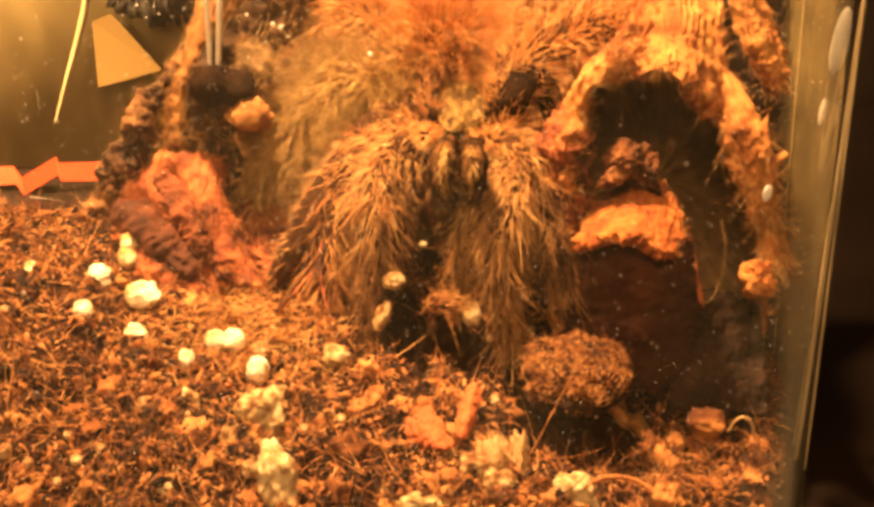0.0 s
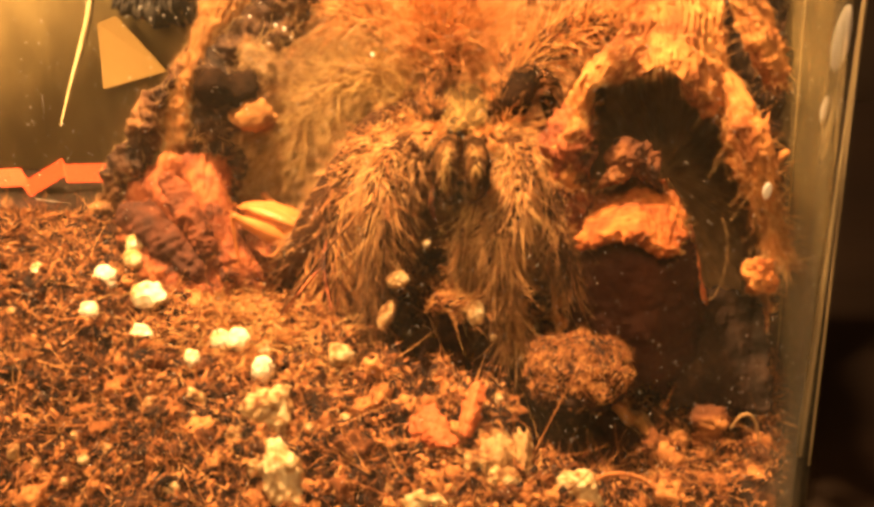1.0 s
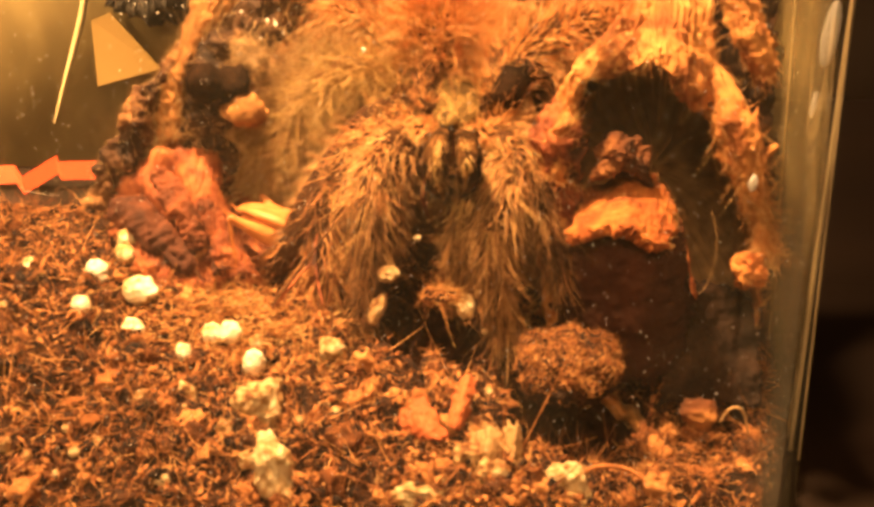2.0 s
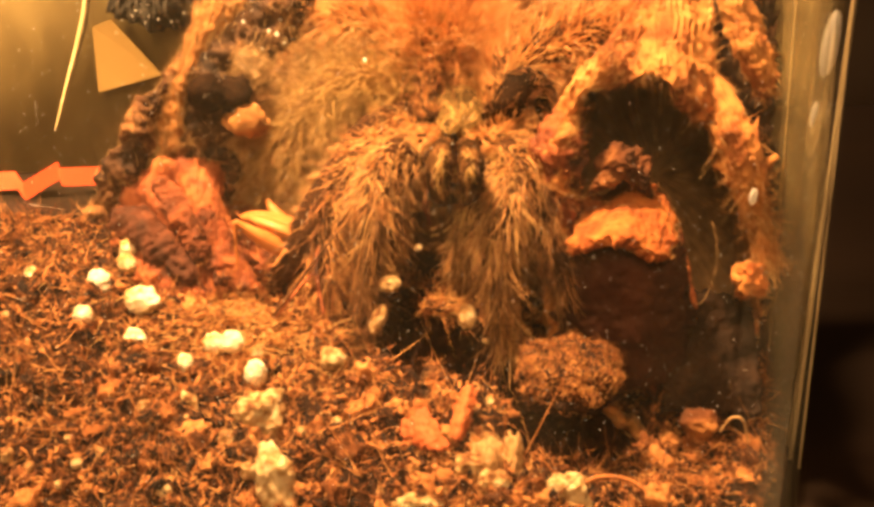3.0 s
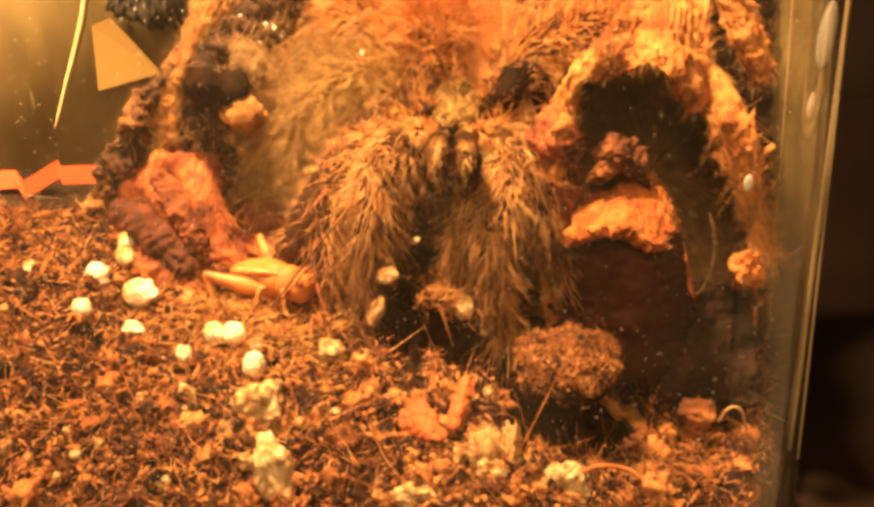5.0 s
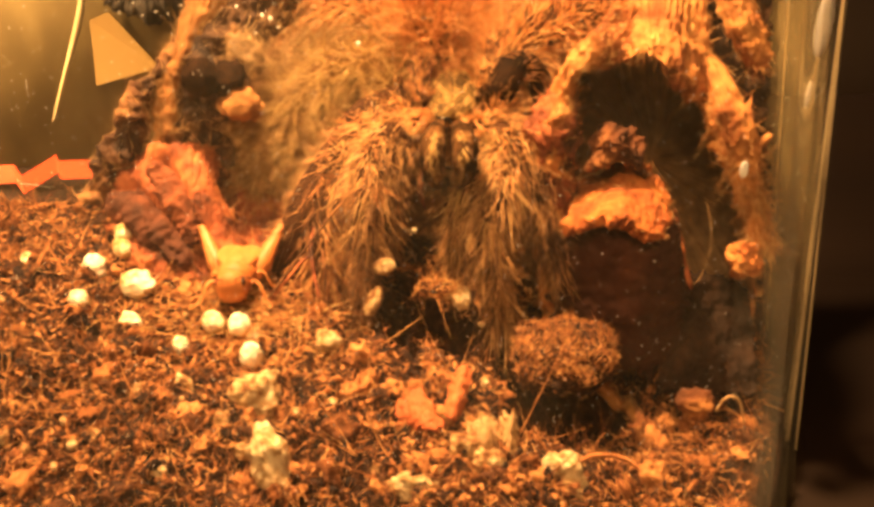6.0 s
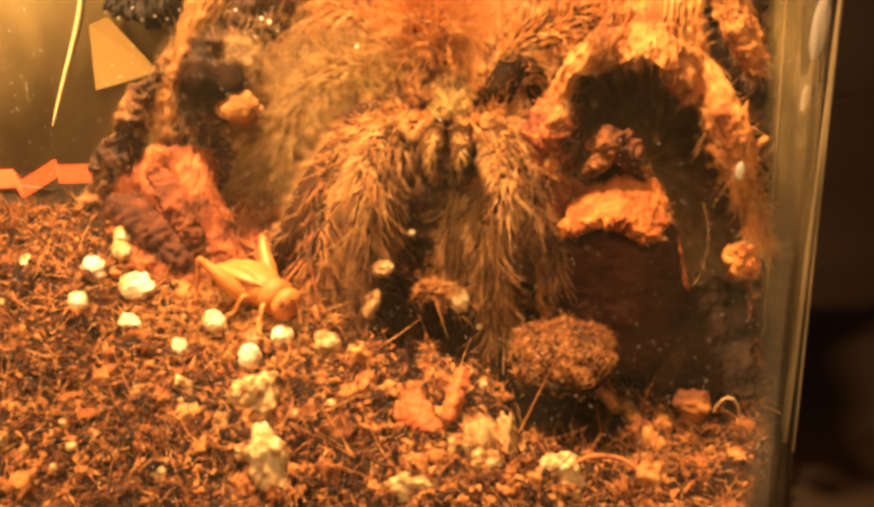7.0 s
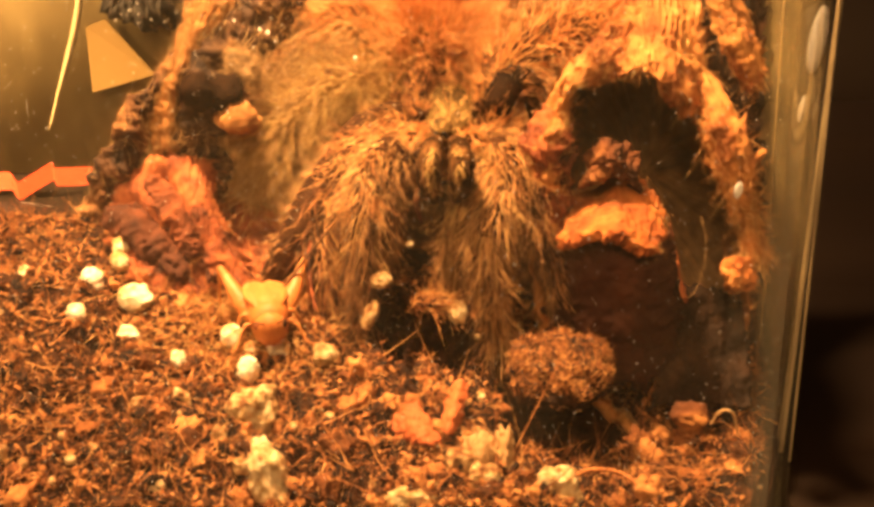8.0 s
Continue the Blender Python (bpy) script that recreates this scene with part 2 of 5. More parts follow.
def glint_material():
    """Milky, light-passing stuff for beads that stand for glints, and for dust specks."""
    m = bpy.data.materials.new("glint_speck")
    m.use_nodes = True
    n, l = m.node_tree.nodes, m.node_tree.links
    t, mix = n.new("ShaderNodeBsdfTranslucent"), n.new("ShaderNodeMixShader")
    t.inputs["Color"].default_value = (0.95, 0.93, 0.9, 1)
    n["Principled BSDF"].inputs["Base Color"].default_value = (0.9, 0.88, 0.84, 1)
    n["Principled BSDF"].inputs["Roughness"].default_value = 0.15
    mix.inputs["Fac"].default_value = 0.4
    l.new(n["Principled BSDF"].outputs["BSDF"], mix.inputs[1])
    l.new(t.outputs["BSDF"], mix.inputs[2])
    l.new(mix.outputs["Shader"], n["Material Output"].inputs["Surface"])
    return m


BEAD = glint_material()


# ---- mesh tools ----
def mesh_object(name, verts, faces, material, parent=None, label="", smooth=True):
    me = bpy.data.meshes.new(name)
    me.from_pydata([tuple(v) for v in verts], [], faces)
    me.materials.append(material)
    if smooth:
        me.polygons.foreach_set("use_smooth", [True] * len(me.polygons))
    me.update()
    ob = new(name, me)
    if parent is not None:
        ob.parent = parent
    if label:
        ob["label"] = label
    return ob


def part(name, bm, material, parent, label=""):
    me = bpy.data.meshes.new(name)
    bm.to_mesh(me)
    bm.free()
    me.materials.append(material)
    me.polygons.foreach_set("use_smooth", [True] * len(me.polygons))
    ob = new(name, me)
    ob.parent = parent
    if label:
        ob["label"] = label
    return ob


def spline(points, steps):
    """Catmull-Rom through points of any width."""
    p = np.array(points, float)
    p = np.vstack([2 * p[0] - p[1], p, 2 * p[-1] - p[-2]])
    out = []
    for i in range(1, len(p) - 2):
        for k in range(steps):
            t = k / steps
            out.append(0.5 * (2 * p[i] + (p[i + 1] - p[i - 1]) * t + (2 * p[i - 1] - 5 * p[i] + 4 * p[i + 1] - p[i + 2]) * t * t
                              + (3 * p[i] - p[i - 1] - 3 * p[i + 1] + p[i + 2]) * t ** 3))
    out.append(p[-2])
    return np.array(out)


def frames_along(c):
    """Unit tangent, side and up for each point of a curve."""
    t = np.gradient(c, axis=0)
    t /= np.linalg.norm(t, axis=1)[:, None] + 1e-12
    s = np.cross(t, np.array([0.13, 0.21, 0.97]))
    s /= np.linalg.norm(s, axis=1)[:, None] + 1e-12
    return t, s, np.cross(s, t)


def rough(v, size, seed, octaves=4):
    return noise.fractal(Vector(v) / size + Vector((seed * 7.3, seed * 3.1, seed)), 0.55, 2.1, octaves)


def ridge(v, size, seed):
    return 1 - 2 * abs(noise.noise(Vector(v) / size + Vector((seed * 5.3, seed * 2.1, seed))))


def tube(points, steps=6, sides=12, flat=1.0, bumps=0.0, size=0.01, seed=0, grooves=0.0):
    """Verts and faces of a capped tube through rows of x, y, z, radius."""
    row = spline(points, steps)
    c, r = row[:, :3], np.maximum(row[:, 3], 1e-5)
    t, s, u = frames_along(c)
    verts, faces = [], []
    for i in range(len(c)):
        for k in range(sides):
            a = 2 * math.pi * k / sides
            n = s[i] * math.cos(a) + u[i] * math.sin(a) * flat
            q = c[i] + n * r[i]
            if bumps:
                q = q + n * (bumps * rough(q, size, seed) + grooves * ridge(q, size * 0.45, seed + 1))
            verts.append(q)
    for i in range(len(c) - 1):
        for k in range(sides):
            j = (k + 1) % sides
            faces.append((i * sides + k, i * sides + j, (i + 1) * sides + j, (i + 1) * sides + k))
    verts += [c[0] - t[0] * r[0] * 0.4, c[-1] + t[-1] * r[-1] * 0.4]
    e, last = len(verts) - 2, (len(c) - 1) * sides
    for k in range(sides):
        j = (k + 1) % sides
        faces.append((e, j, k))
        faces.append((e + 1, last + k, last + j))
    return verts, faces


def join(*pieces):
    verts, faces = [], []
    for v, f in pieces:
        o = len(verts)
        verts += list(v)
        faces += [tuple(i + o for i in q) for q in f]
    return verts, faces


def ball(centre, radii, turn=(0, 0, 0), bumps=0.0, size=0.005, seed=0, level=3):
    bm = bmesh.new()
    bmesh.ops.create_icosphere(bm, subdivisions=level, radius=1.0)
    m = pose(*centre, *turn) @ Matrix.Diagonal((*radii, 1))
    for v in bm.verts:
        q = v.co.copy()
        if bumps:
            q *= 1 + bumps * rough(q * max(radii), size, seed)
        v.co = m @ q
    verts, faces = [v.co.copy() for v in bm.verts], [tuple(v.index for v in f.verts) for f in bm.faces]
    bm.free()
    return verts, faces


def sheet(grid, nu, nv, thick, bumps, size, seed, grooves=(), ragged=0.002, crack=0.0, grain=0.0):
    """A rough plate over a grid of control points (rows of x, y, z), bulging to the side of its normal."""
    rows = [spline(r, max(2, nu // (len(r) - 1))) for r in grid]
    cols = [spline([r[i] for r in rows], max(2, nv // (len(rows) - 1))) for i in range(len(rows[0]))]
    p = np.stack(cols, axis=1)
    h, w = p.shape[:2]
    n = np.cross(np.gradient(p, axis=1), np.gradient(p, axis=0))
    n /= np.linalg.norm(n, axis=2)[..., None] + 1e-12
    n *= -1 if n[h // 2, w // 2, 1] > 0 else 1
    mid = p.mean(axis=(0, 1))
    front, back = p.copy(), p.copy()
    for j in range(h):
        for i in range(w):
            q = p[j, i]
            edge = min(i, w - 1 - i) / (0.07 * w), min(j, h - 1 - j) / (0.07 * h)
            e = min(1.0, *edge)
            lift = bumps * rough(q, size, seed) + crack * ridge(q * np.array([1, 1, 1.0]), size * 0.5, seed + 3) + bumps * 0.35 * rough(q, size * 0.22, seed + 5, 3)
            if grain:
                lift += grain * ridge((i / w * 0.11, j / h * 0.02, 0), 0.006, seed + 11) + grain * 0.5 * ridge((i / w * 0.11, j / h * 0.03, 1), 0.0022, seed + 12)
            for a, b, width, depth in grooves:
                a, b = np.array(a), np.array(b)
                t = min(1, max(0, float((q - a) @ (b - a) / ((b - a) @ (b - a)))))
                lift -= depth * math.exp(-(np.linalg.norm(q - a - (b - a) * t) / width) ** 2)
            pull = (q - mid) / (np.linalg.norm(q - mid) + 1e-9) * (1 - e) * ragged * (rough(q, 0.004, seed + 8) - 0.2)
            front[j, i] = q + n[j, i] * (lift - (1 - e) ** 2 * thick * 0.4) + pull
            back[j, i] = q - n[j, i] * (thick + 0.5 * bumps * rough(q, size, seed + 2)) + pull
    verts = np.vstack([front.reshape(-1, 3), back.reshape(-1, 3)])
    faces, m = [], h * w
    for j in range(h - 1):
        for i in range(w - 1):
            a = j * w + i
            faces += [(a, a + 1, a + w + 1, a + w), (m + a, m + a + w, m + a + w + 1, m + a + 1)]
    rim = [i for i in range(w)] + [j * w + w - 1 for j in range(1, h)] + [(h - 1) * w + i for i in range(w - 2, -1, -1)] + [j * w for j in range(h - 2, 0, -1)]
    for k in range(len(rim)):
        a, b = rim[k], rim[(k + 1) % len(rim)]
        faces.append((a, m + a, m + b, b))
    return verts, faces


def hairs(roots, ways, lengths, width, droop, rng, curl=0.25, segments=3):
    """Tapered three-sided hairs: roots and ways (n, 3), lengths (n)."""
    n = len(roots)
    ways = ways / (np.linalg.norm(ways, axis=1)[:, None] + 1e-9)
    side = np.cross(ways, rng.normal(size=(n, 3)))
    side /= np.linalg.norm(side, axis=1)[:, None] + 1e-9
    up = np.cross(ways, side)
    bend = side * rng.normal(0, curl, (n, 1)) + np.array([0, 0, -1.0]) * droop
    rings = []
    for k in range(segments + 1):
        f = k / segments
        mid = roots + ways * (lengths * f)[:, None] + bend * (lengths * f * f)[:, None]
        w = width * (1 - 0.85 * f) * rng.uniform(0.7, 1.2, n)
        for j in range(3):
            a = 2 * math.pi * j / 3
            rings.append(mid + (side * math.cos(a) + up * math.sin(a)) * w[:, None])
    verts = np.stack(rings, axis=1).reshape(-1, 3)
    per = 3 * (segments + 1)
    faces = []
    for h in range(n):
        o = h * per
        for k in range(segments):
            for j in range(3):
                a, b = o + 3 * k + j, o + 3 * k + (j + 1) % 3
                faces.append((a, b, b + 3, a + 3))
    return verts, faces


def hairs_on_tube(points, count, length, width, droop, rng, lean=1.0, spread=0.45, flat=1.0, tuft=6):
    """Hair in tufts: neighbours share a way and differ a little."""
    row = spline(points, 8)
    t, s, u = frames_along(row[:, :3])
    tufts = max(8, count // tuft)
    k = rng.integers(0, tufts, count)
    at, turn, way = rng.uniform(0, len(row) - 1.01, tufts)[k], rng.uniform(0, 2 * math.pi, tufts)[k], rng.normal(0, spread, (tufts, 3))[k]
    at = np.clip(at + rng.normal(0, 0.35, count), 0, len(row) - 1.01)
    a = (turn + rng.normal(0, 0.2, count))[:, None]
    i = at.astype(int)
    f = (at - i)[:, None]
    c = row[i] * (1 - f) + row[i + 1] * f
    out = s[i] * np.cos(a) + u[i] * np.sin(a) * flat
    roots = c[:, :3] + out * c[:, 3:] * 0.9
    ways = out * 0.7 + t[i] * lean + way + rng.normal(0, spread * 0.45, (count, 3))
    return hairs(roots, ways, length * rng.uniform(0.35, 1.2, count), width, droop, rng, curl=0.5, segments=5)


def hairs_on_ball(centre, radii, count, length, width, droop, rng, lean=(0, 0, 0), spread=0.3, turn=(0, 0, 0), matted=False):
    tufts = max(10, count // 8)
    k = rng.integers(0, tufts, count)
    d = rng.normal(size=(tufts, 3))[k]
    d = d / np.linalg.norm(d, axis=1)[:, None] + rng.normal(0, 0.09, (count, 3))
    d /= np.linalg.norm(d, axis=1)[:, None]
    bias = rng.normal(0, spread, (tufts, 3))[k]
    m = np.array(pose(0, 0, 0, *turn).to_3x3())
    roots = np.array(centre) + (d * np.array(radii) * 0.95) @ m.T
    if matted:
        d = np.cross(d, rng.normal(size=(count, 3))) + d * 0.1
    ways = (d @ m.T) * 0.8 + np.array(lean) + bias + rng.normal(0, spread * 0.4, (count, 3))
    return hairs(roots, ways, length * rng.uniform(0.5, 1.15, count), width, droop, rng, curl=1.3 if matted else 0.45, segments=4)


def fuzz(ob, count, length, material, rng, way, lift=0.25, spread=0.35, width=0.00013, curl=0.5, name="fibres"):
    """Loose fibres lying on the front of a rough surface, more or less along one way."""
    v = np.array([x.co[:] for x in ob.data.vertices])
    nrm = np.array([x.normal[:] for x in ob.data.vertices])
    ok = np.flatnonzero((nrm[:, 1] < 0.3) | (nrm[:, 2] > 0.3))
    k = rng.choice(ok, count)
    root = v[k] + rng.normal(0, 0.0004, (count, 3))
    w = np.tile(np.array(way, dtype=float), (count, 1)) + rng.normal(0, spread, (count, 3))
    w -= nrm[k] * (w * nrm[k]).sum(axis=1)[:, None]
    w /= np.linalg.norm(w, axis=1)[:, None] + 1e-9
    hv, hf = hairs(root, w + nrm[k] * lift * rng.uniform(0, 1, (count, 1)), length * rng.uniform(0.4, 1.3, count), width, 0.05, rng, curl=curl, segments=4)
    return mesh_object(name, hv, hf, material, ob)


# ---- the ground in the tank ----
GX = [-0.19, -0.10, -0.04, 0.01, 0.05, 0.14]
GY = [-0.08, -0.045, -0.02, 0.0, 0.03, 0.11]
GZ = np.array([
    [0.006, 0.017, 0.027, 0.032, 0.033, 0.010],
    [-0.012, 0.007, 0.017, 0.027, 0.032, 0.012],
    [-0.014, 0.003, 0.011, 0.016, 0.018, 0.012],
    [-0.014, -0.001, 0.005, 0.006, 0.006, 0.006],
    [-0.014, -0.011, -0.022, -0.024, -0.02, -0.01],
    [-0.012, -0.003, -0.004, -0.018, -0.02, -0.01]])
FRONT, BACK, LEFT = -0.075, 0.105, -0.19


# plan of the tank's bulging right end, from the front pane to the back pane
RIGHT_END = [(0.064, -0.0750), (0.0700, -0.0742), (0.0740, -0.0712), (0.0762, -0.0660), (0.0928, -0.0175), (0.1099, 0.0300), (0.1120, 0.0500), (0.1138, 0.0750), (0.1146, 0.0920), (0.1120, 0.1010), (0.1040, 0.1050)]


def right_wall(y):
    return float(np.interp(y, [q[1] for q in RIGHT_END[:9]], [q[0] for q in RIGHT_END[:9]])) - 0.003


def bank(x, y):
    """How far a place lies past the edge from which the soil falls off to the right end."""
    return max(0.0, x - 0.0745 - 0.2 * (y + 0.075))


def pit(x, y):
    """1 in the hollow under the clod, 0 on the open soil."""
    p = 1.0
    for d in (x - 0.0225, 0.061 - x, y + 0.037 - 1.2 * (x - 0.022), 0.022 - y):
        p *= 1 / (1 + math.exp(-max(-30, min(30, d / 0.0009))))
    return p


def cave(x, y):
    """1 in the dark hollow under the spider's body, 0 elsewhere."""
    p = 1.0
    for d in (x + 0.0205 + 0.002 * math.sin(y * 400), 0.0195 - x, y - (-0.0086 + 0.0022 * math.sin(x * 420) + 0.0012 * math.sin(x * 1100)), 0.034 - y):
        p *= 1 / (1 + math.exp(-max(-30, min(30, d / 0.0008))))
    return p


def ground_base(x, y):
    i = min(max(int(np.searchsorted(GX, x)) - 1, 0), 4)
    j = min(max(int(np.searchsorted(GY, y)) - 1, 0), 4)
    fx = min(max((x - GX[i]) / (GX[i + 1] - GX[i]), 0), 1)
    fy = min(max((y - GY[j]) / (GY[j + 1] - GY[j]), 0), 1)
    fx, fy = fx * fx * (3 - 2 * fx), fy * fy * (3 - 2 * fy)
    z = (GZ[i, j] * (1 - fx) + GZ[i + 1, j] * fx) * (1 - fy) + (GZ[i, j + 1] * (1 - fx) + GZ[i + 1, j + 1] * fx) * fy
    p = pit(x, y)
    z = z * (1 - p) - 0.0405 * p
    d = cave(x, y)
    return z * (1 - d) + (z - 0.03) * d - 1.5 * bank(x, y)


def ground_height(x, y):
    pocket = 0.0075 * max(0.0, rough((x, y, 6), 0.013, 12, 2) - 0.12) / (1 + math.exp((y + 0.012) / 0.004))
    return max(-0.0412, ground_base(x, y) - pocket + 0.0022 * rough((x, y, 4), 0.021, 8, 2) + 0.0024 * rough((x, y, 0), 0.010, 3) + 0.0030 * ridge((x, y, 1), 0.0065, 5) + 0.0024 * rough((x, y, 2), 0.0035, 6, 3) + 0.0013 * ridge((x, y, 3), 0.0034, 9) - 0.0008)


def build_ground():
    nx, ny = 380, 230
    verts, faces = [], []
    for j in range(ny):
        y = FRONT + 0.0035 + (BACK - FRONT - 0.007) * j / (ny - 1)
        x1 = right_wall(y) - 0.0004
        for i in range(nx):
            x = LEFT + 0.003 + (x1 - LEFT - 0.003) * i / (nx - 1)
            verts.append((x, y, ground_height(x, y)))
    for j in range(ny - 1):
        for i in range(nx - 1):
            a = j * nx + i
            faces.append((a, a + 1, a + nx + 1, a + nx))
    edge = [i for i in range(nx)] + [j * nx + nx - 1 for j in range(1, ny)] + [(ny - 1) * nx + i for i in range(nx - 2, -1, -1)] + [j * nx for j in range(ny - 2, 0, -1)]
    base = len(verts)
    verts += [(verts[k][0], verts[k][1], -0.042) for k in edge]
    m = len(edge)
    for k in range(m):
        faces.append((edge[k], base + k, base + (k + 1) % m, edge[(k + 1) % m]))
    faces.append(tuple(base + k for k in range(m)))
    g = mesh_object("ground", verts, faces, SOIL)
    tagged(g, "dark brown crumbly coco soil filling the tank", "soil", kind="structure")


def spot(rng):
    """A place on the open soil, not in the hollow under the clod."""
    while True:
        y = rng.uniform(FRONT + 0.006, 0.06)
        x = rng.uniform(-0.15, right_wall(y) - 0.003)
        # fewer bright crumbs under the spider: bare dark soil stands for its shade
        bare = math.exp(-((x - 0.006) / 0.02) ** 4 - ((y - 0.003) / 0.02) ** 4)
        if bank(x, y) < 0.004 and pit(x, y) < 0.1 and cave(x, y) < 0.3 and rng.random() > 0.85 * bare:
            return x, y


def build_crumbs(rng):
    """Angular shreds: a bent, tapering wedge of two segments each."""
    unit = np.array([[-1, -0.5, 0], [-1, 0.4, 0.1], [-0.9, 0, 0.6], [0, -0.8, 0.15], [0.1, 0.7, 0.1], [0, 0.1, 0.9], [1.1, -0.2, -0.1], [1, 0.35, 0.1]])
    tri = np.array([[0, 2, 1], [0, 3, 5], [0, 5, 2], [1, 2, 5], [1, 5, 4], [3, 6, 5], [5, 6, 7], [5, 7, 4], [0, 1, 4], [0, 4, 3], [3, 4, 7], [3, 7, 6]])
    count = 16000
    verts, faces = [], []
    for k in range(count):
        x, y = spot(rng)
        r = rng.uniform(0.0003, 0.0009) * (1.9 if rng.random() < 0.04 else 1)
        m = np.array(Euler((rng.normal(0, 0.9), rng.normal(0, 0.5), rng.uniform(0, 6.3))).to_matrix())
        v = (unit + rng.uniform(-0.25, 0.25, unit.shape)) * r * np.array([rng.uniform(0.9, 1.9), rng.uniform(0.7, 1.3), rng.uniform(0.6, 1.3)])
        verts.append(v @ m.T + (x, y, ground_height(x, y) + r * rng.uniform(0.1, 1.1)))
        faces.append(tri + k * len(unit))
    lumps = [ball((0, 0, 0), (1, 1, 1), (0, 0, 0), 0.55, 0.8, 3 * i, 2) for i in range(8)]
    base = len(unit) * count
    for k in range(650):
        x, y = spot(rng)
        r = rng.uniform(0.0006, 0.0013)
        lv, lf = lumps[k % 8]
        m = np.array(Euler(tuple(rng.uniform(0, 6.3, 3))).to_matrix())
        verts.append((np.array([p[:] for p in lv]) * r * np.array([1.2, 1.0, 0.8])) @ m.T + (x, y, ground_height(x, y) + r * rng.uniform(-0.2, 0.6)))
        faces.append(np.array(lf) + base)
        base += len(lv)
    # long flat splinters
    for k in range(450):
        x, y = spot(rng)
        r = rng.uniform(0.0004, 0.0008)
        m = np.array(Euler((rng.normal(0, 0.4), rng.normal(-0.1, 0.35), rng.uniform(0, 6.3))).to_matrix())
        v = (unit + rng.uniform(-0.15, 0.15, unit.shape)) * r * np.array([rng.uniform(2, 5), rng.uniform(0.6, 1.4), 0.6])
        verts.append(v @ m.T + (x, y, ground_height(x, y) + r * rng.uniform(0.6, 2.4)))
        faces.append(tri + base)
        base += len(unit)
    ob = mesh_object("soil_crumbs", inside(np.vstack(verts)), np.vstack(faces).tolist(), CRUMB, smooth=False)
    tagged(ob, "loose brown shreds of coco soil lying on the ground", "soil crumbs", kind="stuff")


def inside(v):
    """Keeps loose bits within the panes."""
    v = np.array([tuple(q) for q in v])
    v[:, 1] = np.maximum(v[:, 1], FRONT + 0.0008)
    v[:, 0] = np.minimum(v[:, 0], np.interp(v[:, 1], [q[1] for q in RIGHT_END[:9]], [q[0] for q in RIGHT_END[:9]]) - 0.0022)
    return v


def build_lumps(rng):
    """Matted lumps of soil, each with a coat of short fibres."""
    kinds = []
    for i in range(9):
        lv, lf = ball((0, 0, 0), (1, 1, 1), (0, 0, 0), 0.75, 0.75, 5 * i + 2, 3)
        kinds.append((np.array([p[:] for p in lv]), np.array(lf)))
    verts, faces, base, roots, ways = [], [], 0, [], []
    for k in range(520):
        x, y = spot(rng)
        if y > 0.01 or rng.random() < (0.5 if y > -0.02 else 0.0):
            continue
        r = rng.uniform(0.0013, 0.0034)
        lv, lf = kinds[k % 9]
        m = np.array(Euler(tuple(rng.uniform(0, 6.3, 3))).to_matrix())
        v = (lv * r * np.array([1.3, 1.0, 0.8])) @ m.T
        v[:, 2] *= 0.8
        c = np.array((x, y, ground_height(x, y) + r * rng.uniform(-0.35, 0.25)))
        verts.append(v + c)
        faces.append(lf + base)
        base += len(v)
        pick = rng.choice(np.flatnonzero(v[:, 2] > -0.2 * r), 26)
        out = v[pick] / np.linalg.norm(v[pick], axis=1)[:, None]
        roots.append(v[pick] + c)
        ways.append(np.cross(out, rng.normal(size=out.shape)) + out * 0.25)
    ob = mesh_object("soil_lumps", inside(np.vstack(verts)), np.vstack(faces).tolist(), CRUMB)
    tagged(ob, "matted brown lumps of coco soil on the ground", "soil lumps", kind="stuff")
    roots, ways = np.vstack(roots), np.vstack(ways)
    v, f = hairs(roots, ways, rng.uniform(0.0012, 0.0036, len(roots)), 0.0002, 0.0, rng, curl=1.0, segments=4)
    mesh_object("fibres", inside(v), f, FIBRE, ob)


def build_orange_mat(rng):
    """Orange fibres felted over the soil between the bark piece and the spider."""
    n = 1500
    roots, ways = np.zeros((n, 3)), np.zeros((n, 3))
    for k in range(n):
        x, y = rng.normal(-0.050, 0.014), rng.normal(-0.008, 0.009)
        while cave(x, y) > 0.2 or x > -0.02:
            x, y = rng.normal(-0.050, 0.014), rng.normal(-0.008, 0.009)
        roots[k] = x, y, ground_height(x, y) + rng.uniform(0.0, 0.002)
        a = rng.normal(-0.5, 0.7)
        ways[k] = math.cos(a), math.sin(a), rng.normal(0.1, 0.2)
    v, f = hairs(roots, ways, rng.uniform(0.003, 0.009, n), 0.00016, 0.1, rng, curl=0.7, segments=5)
    tagged(mesh_object("orange_fibres", v, f, BARK_FIBRE), "fine orange fibres felted over the soil", "coco fibres", kind="stuff")


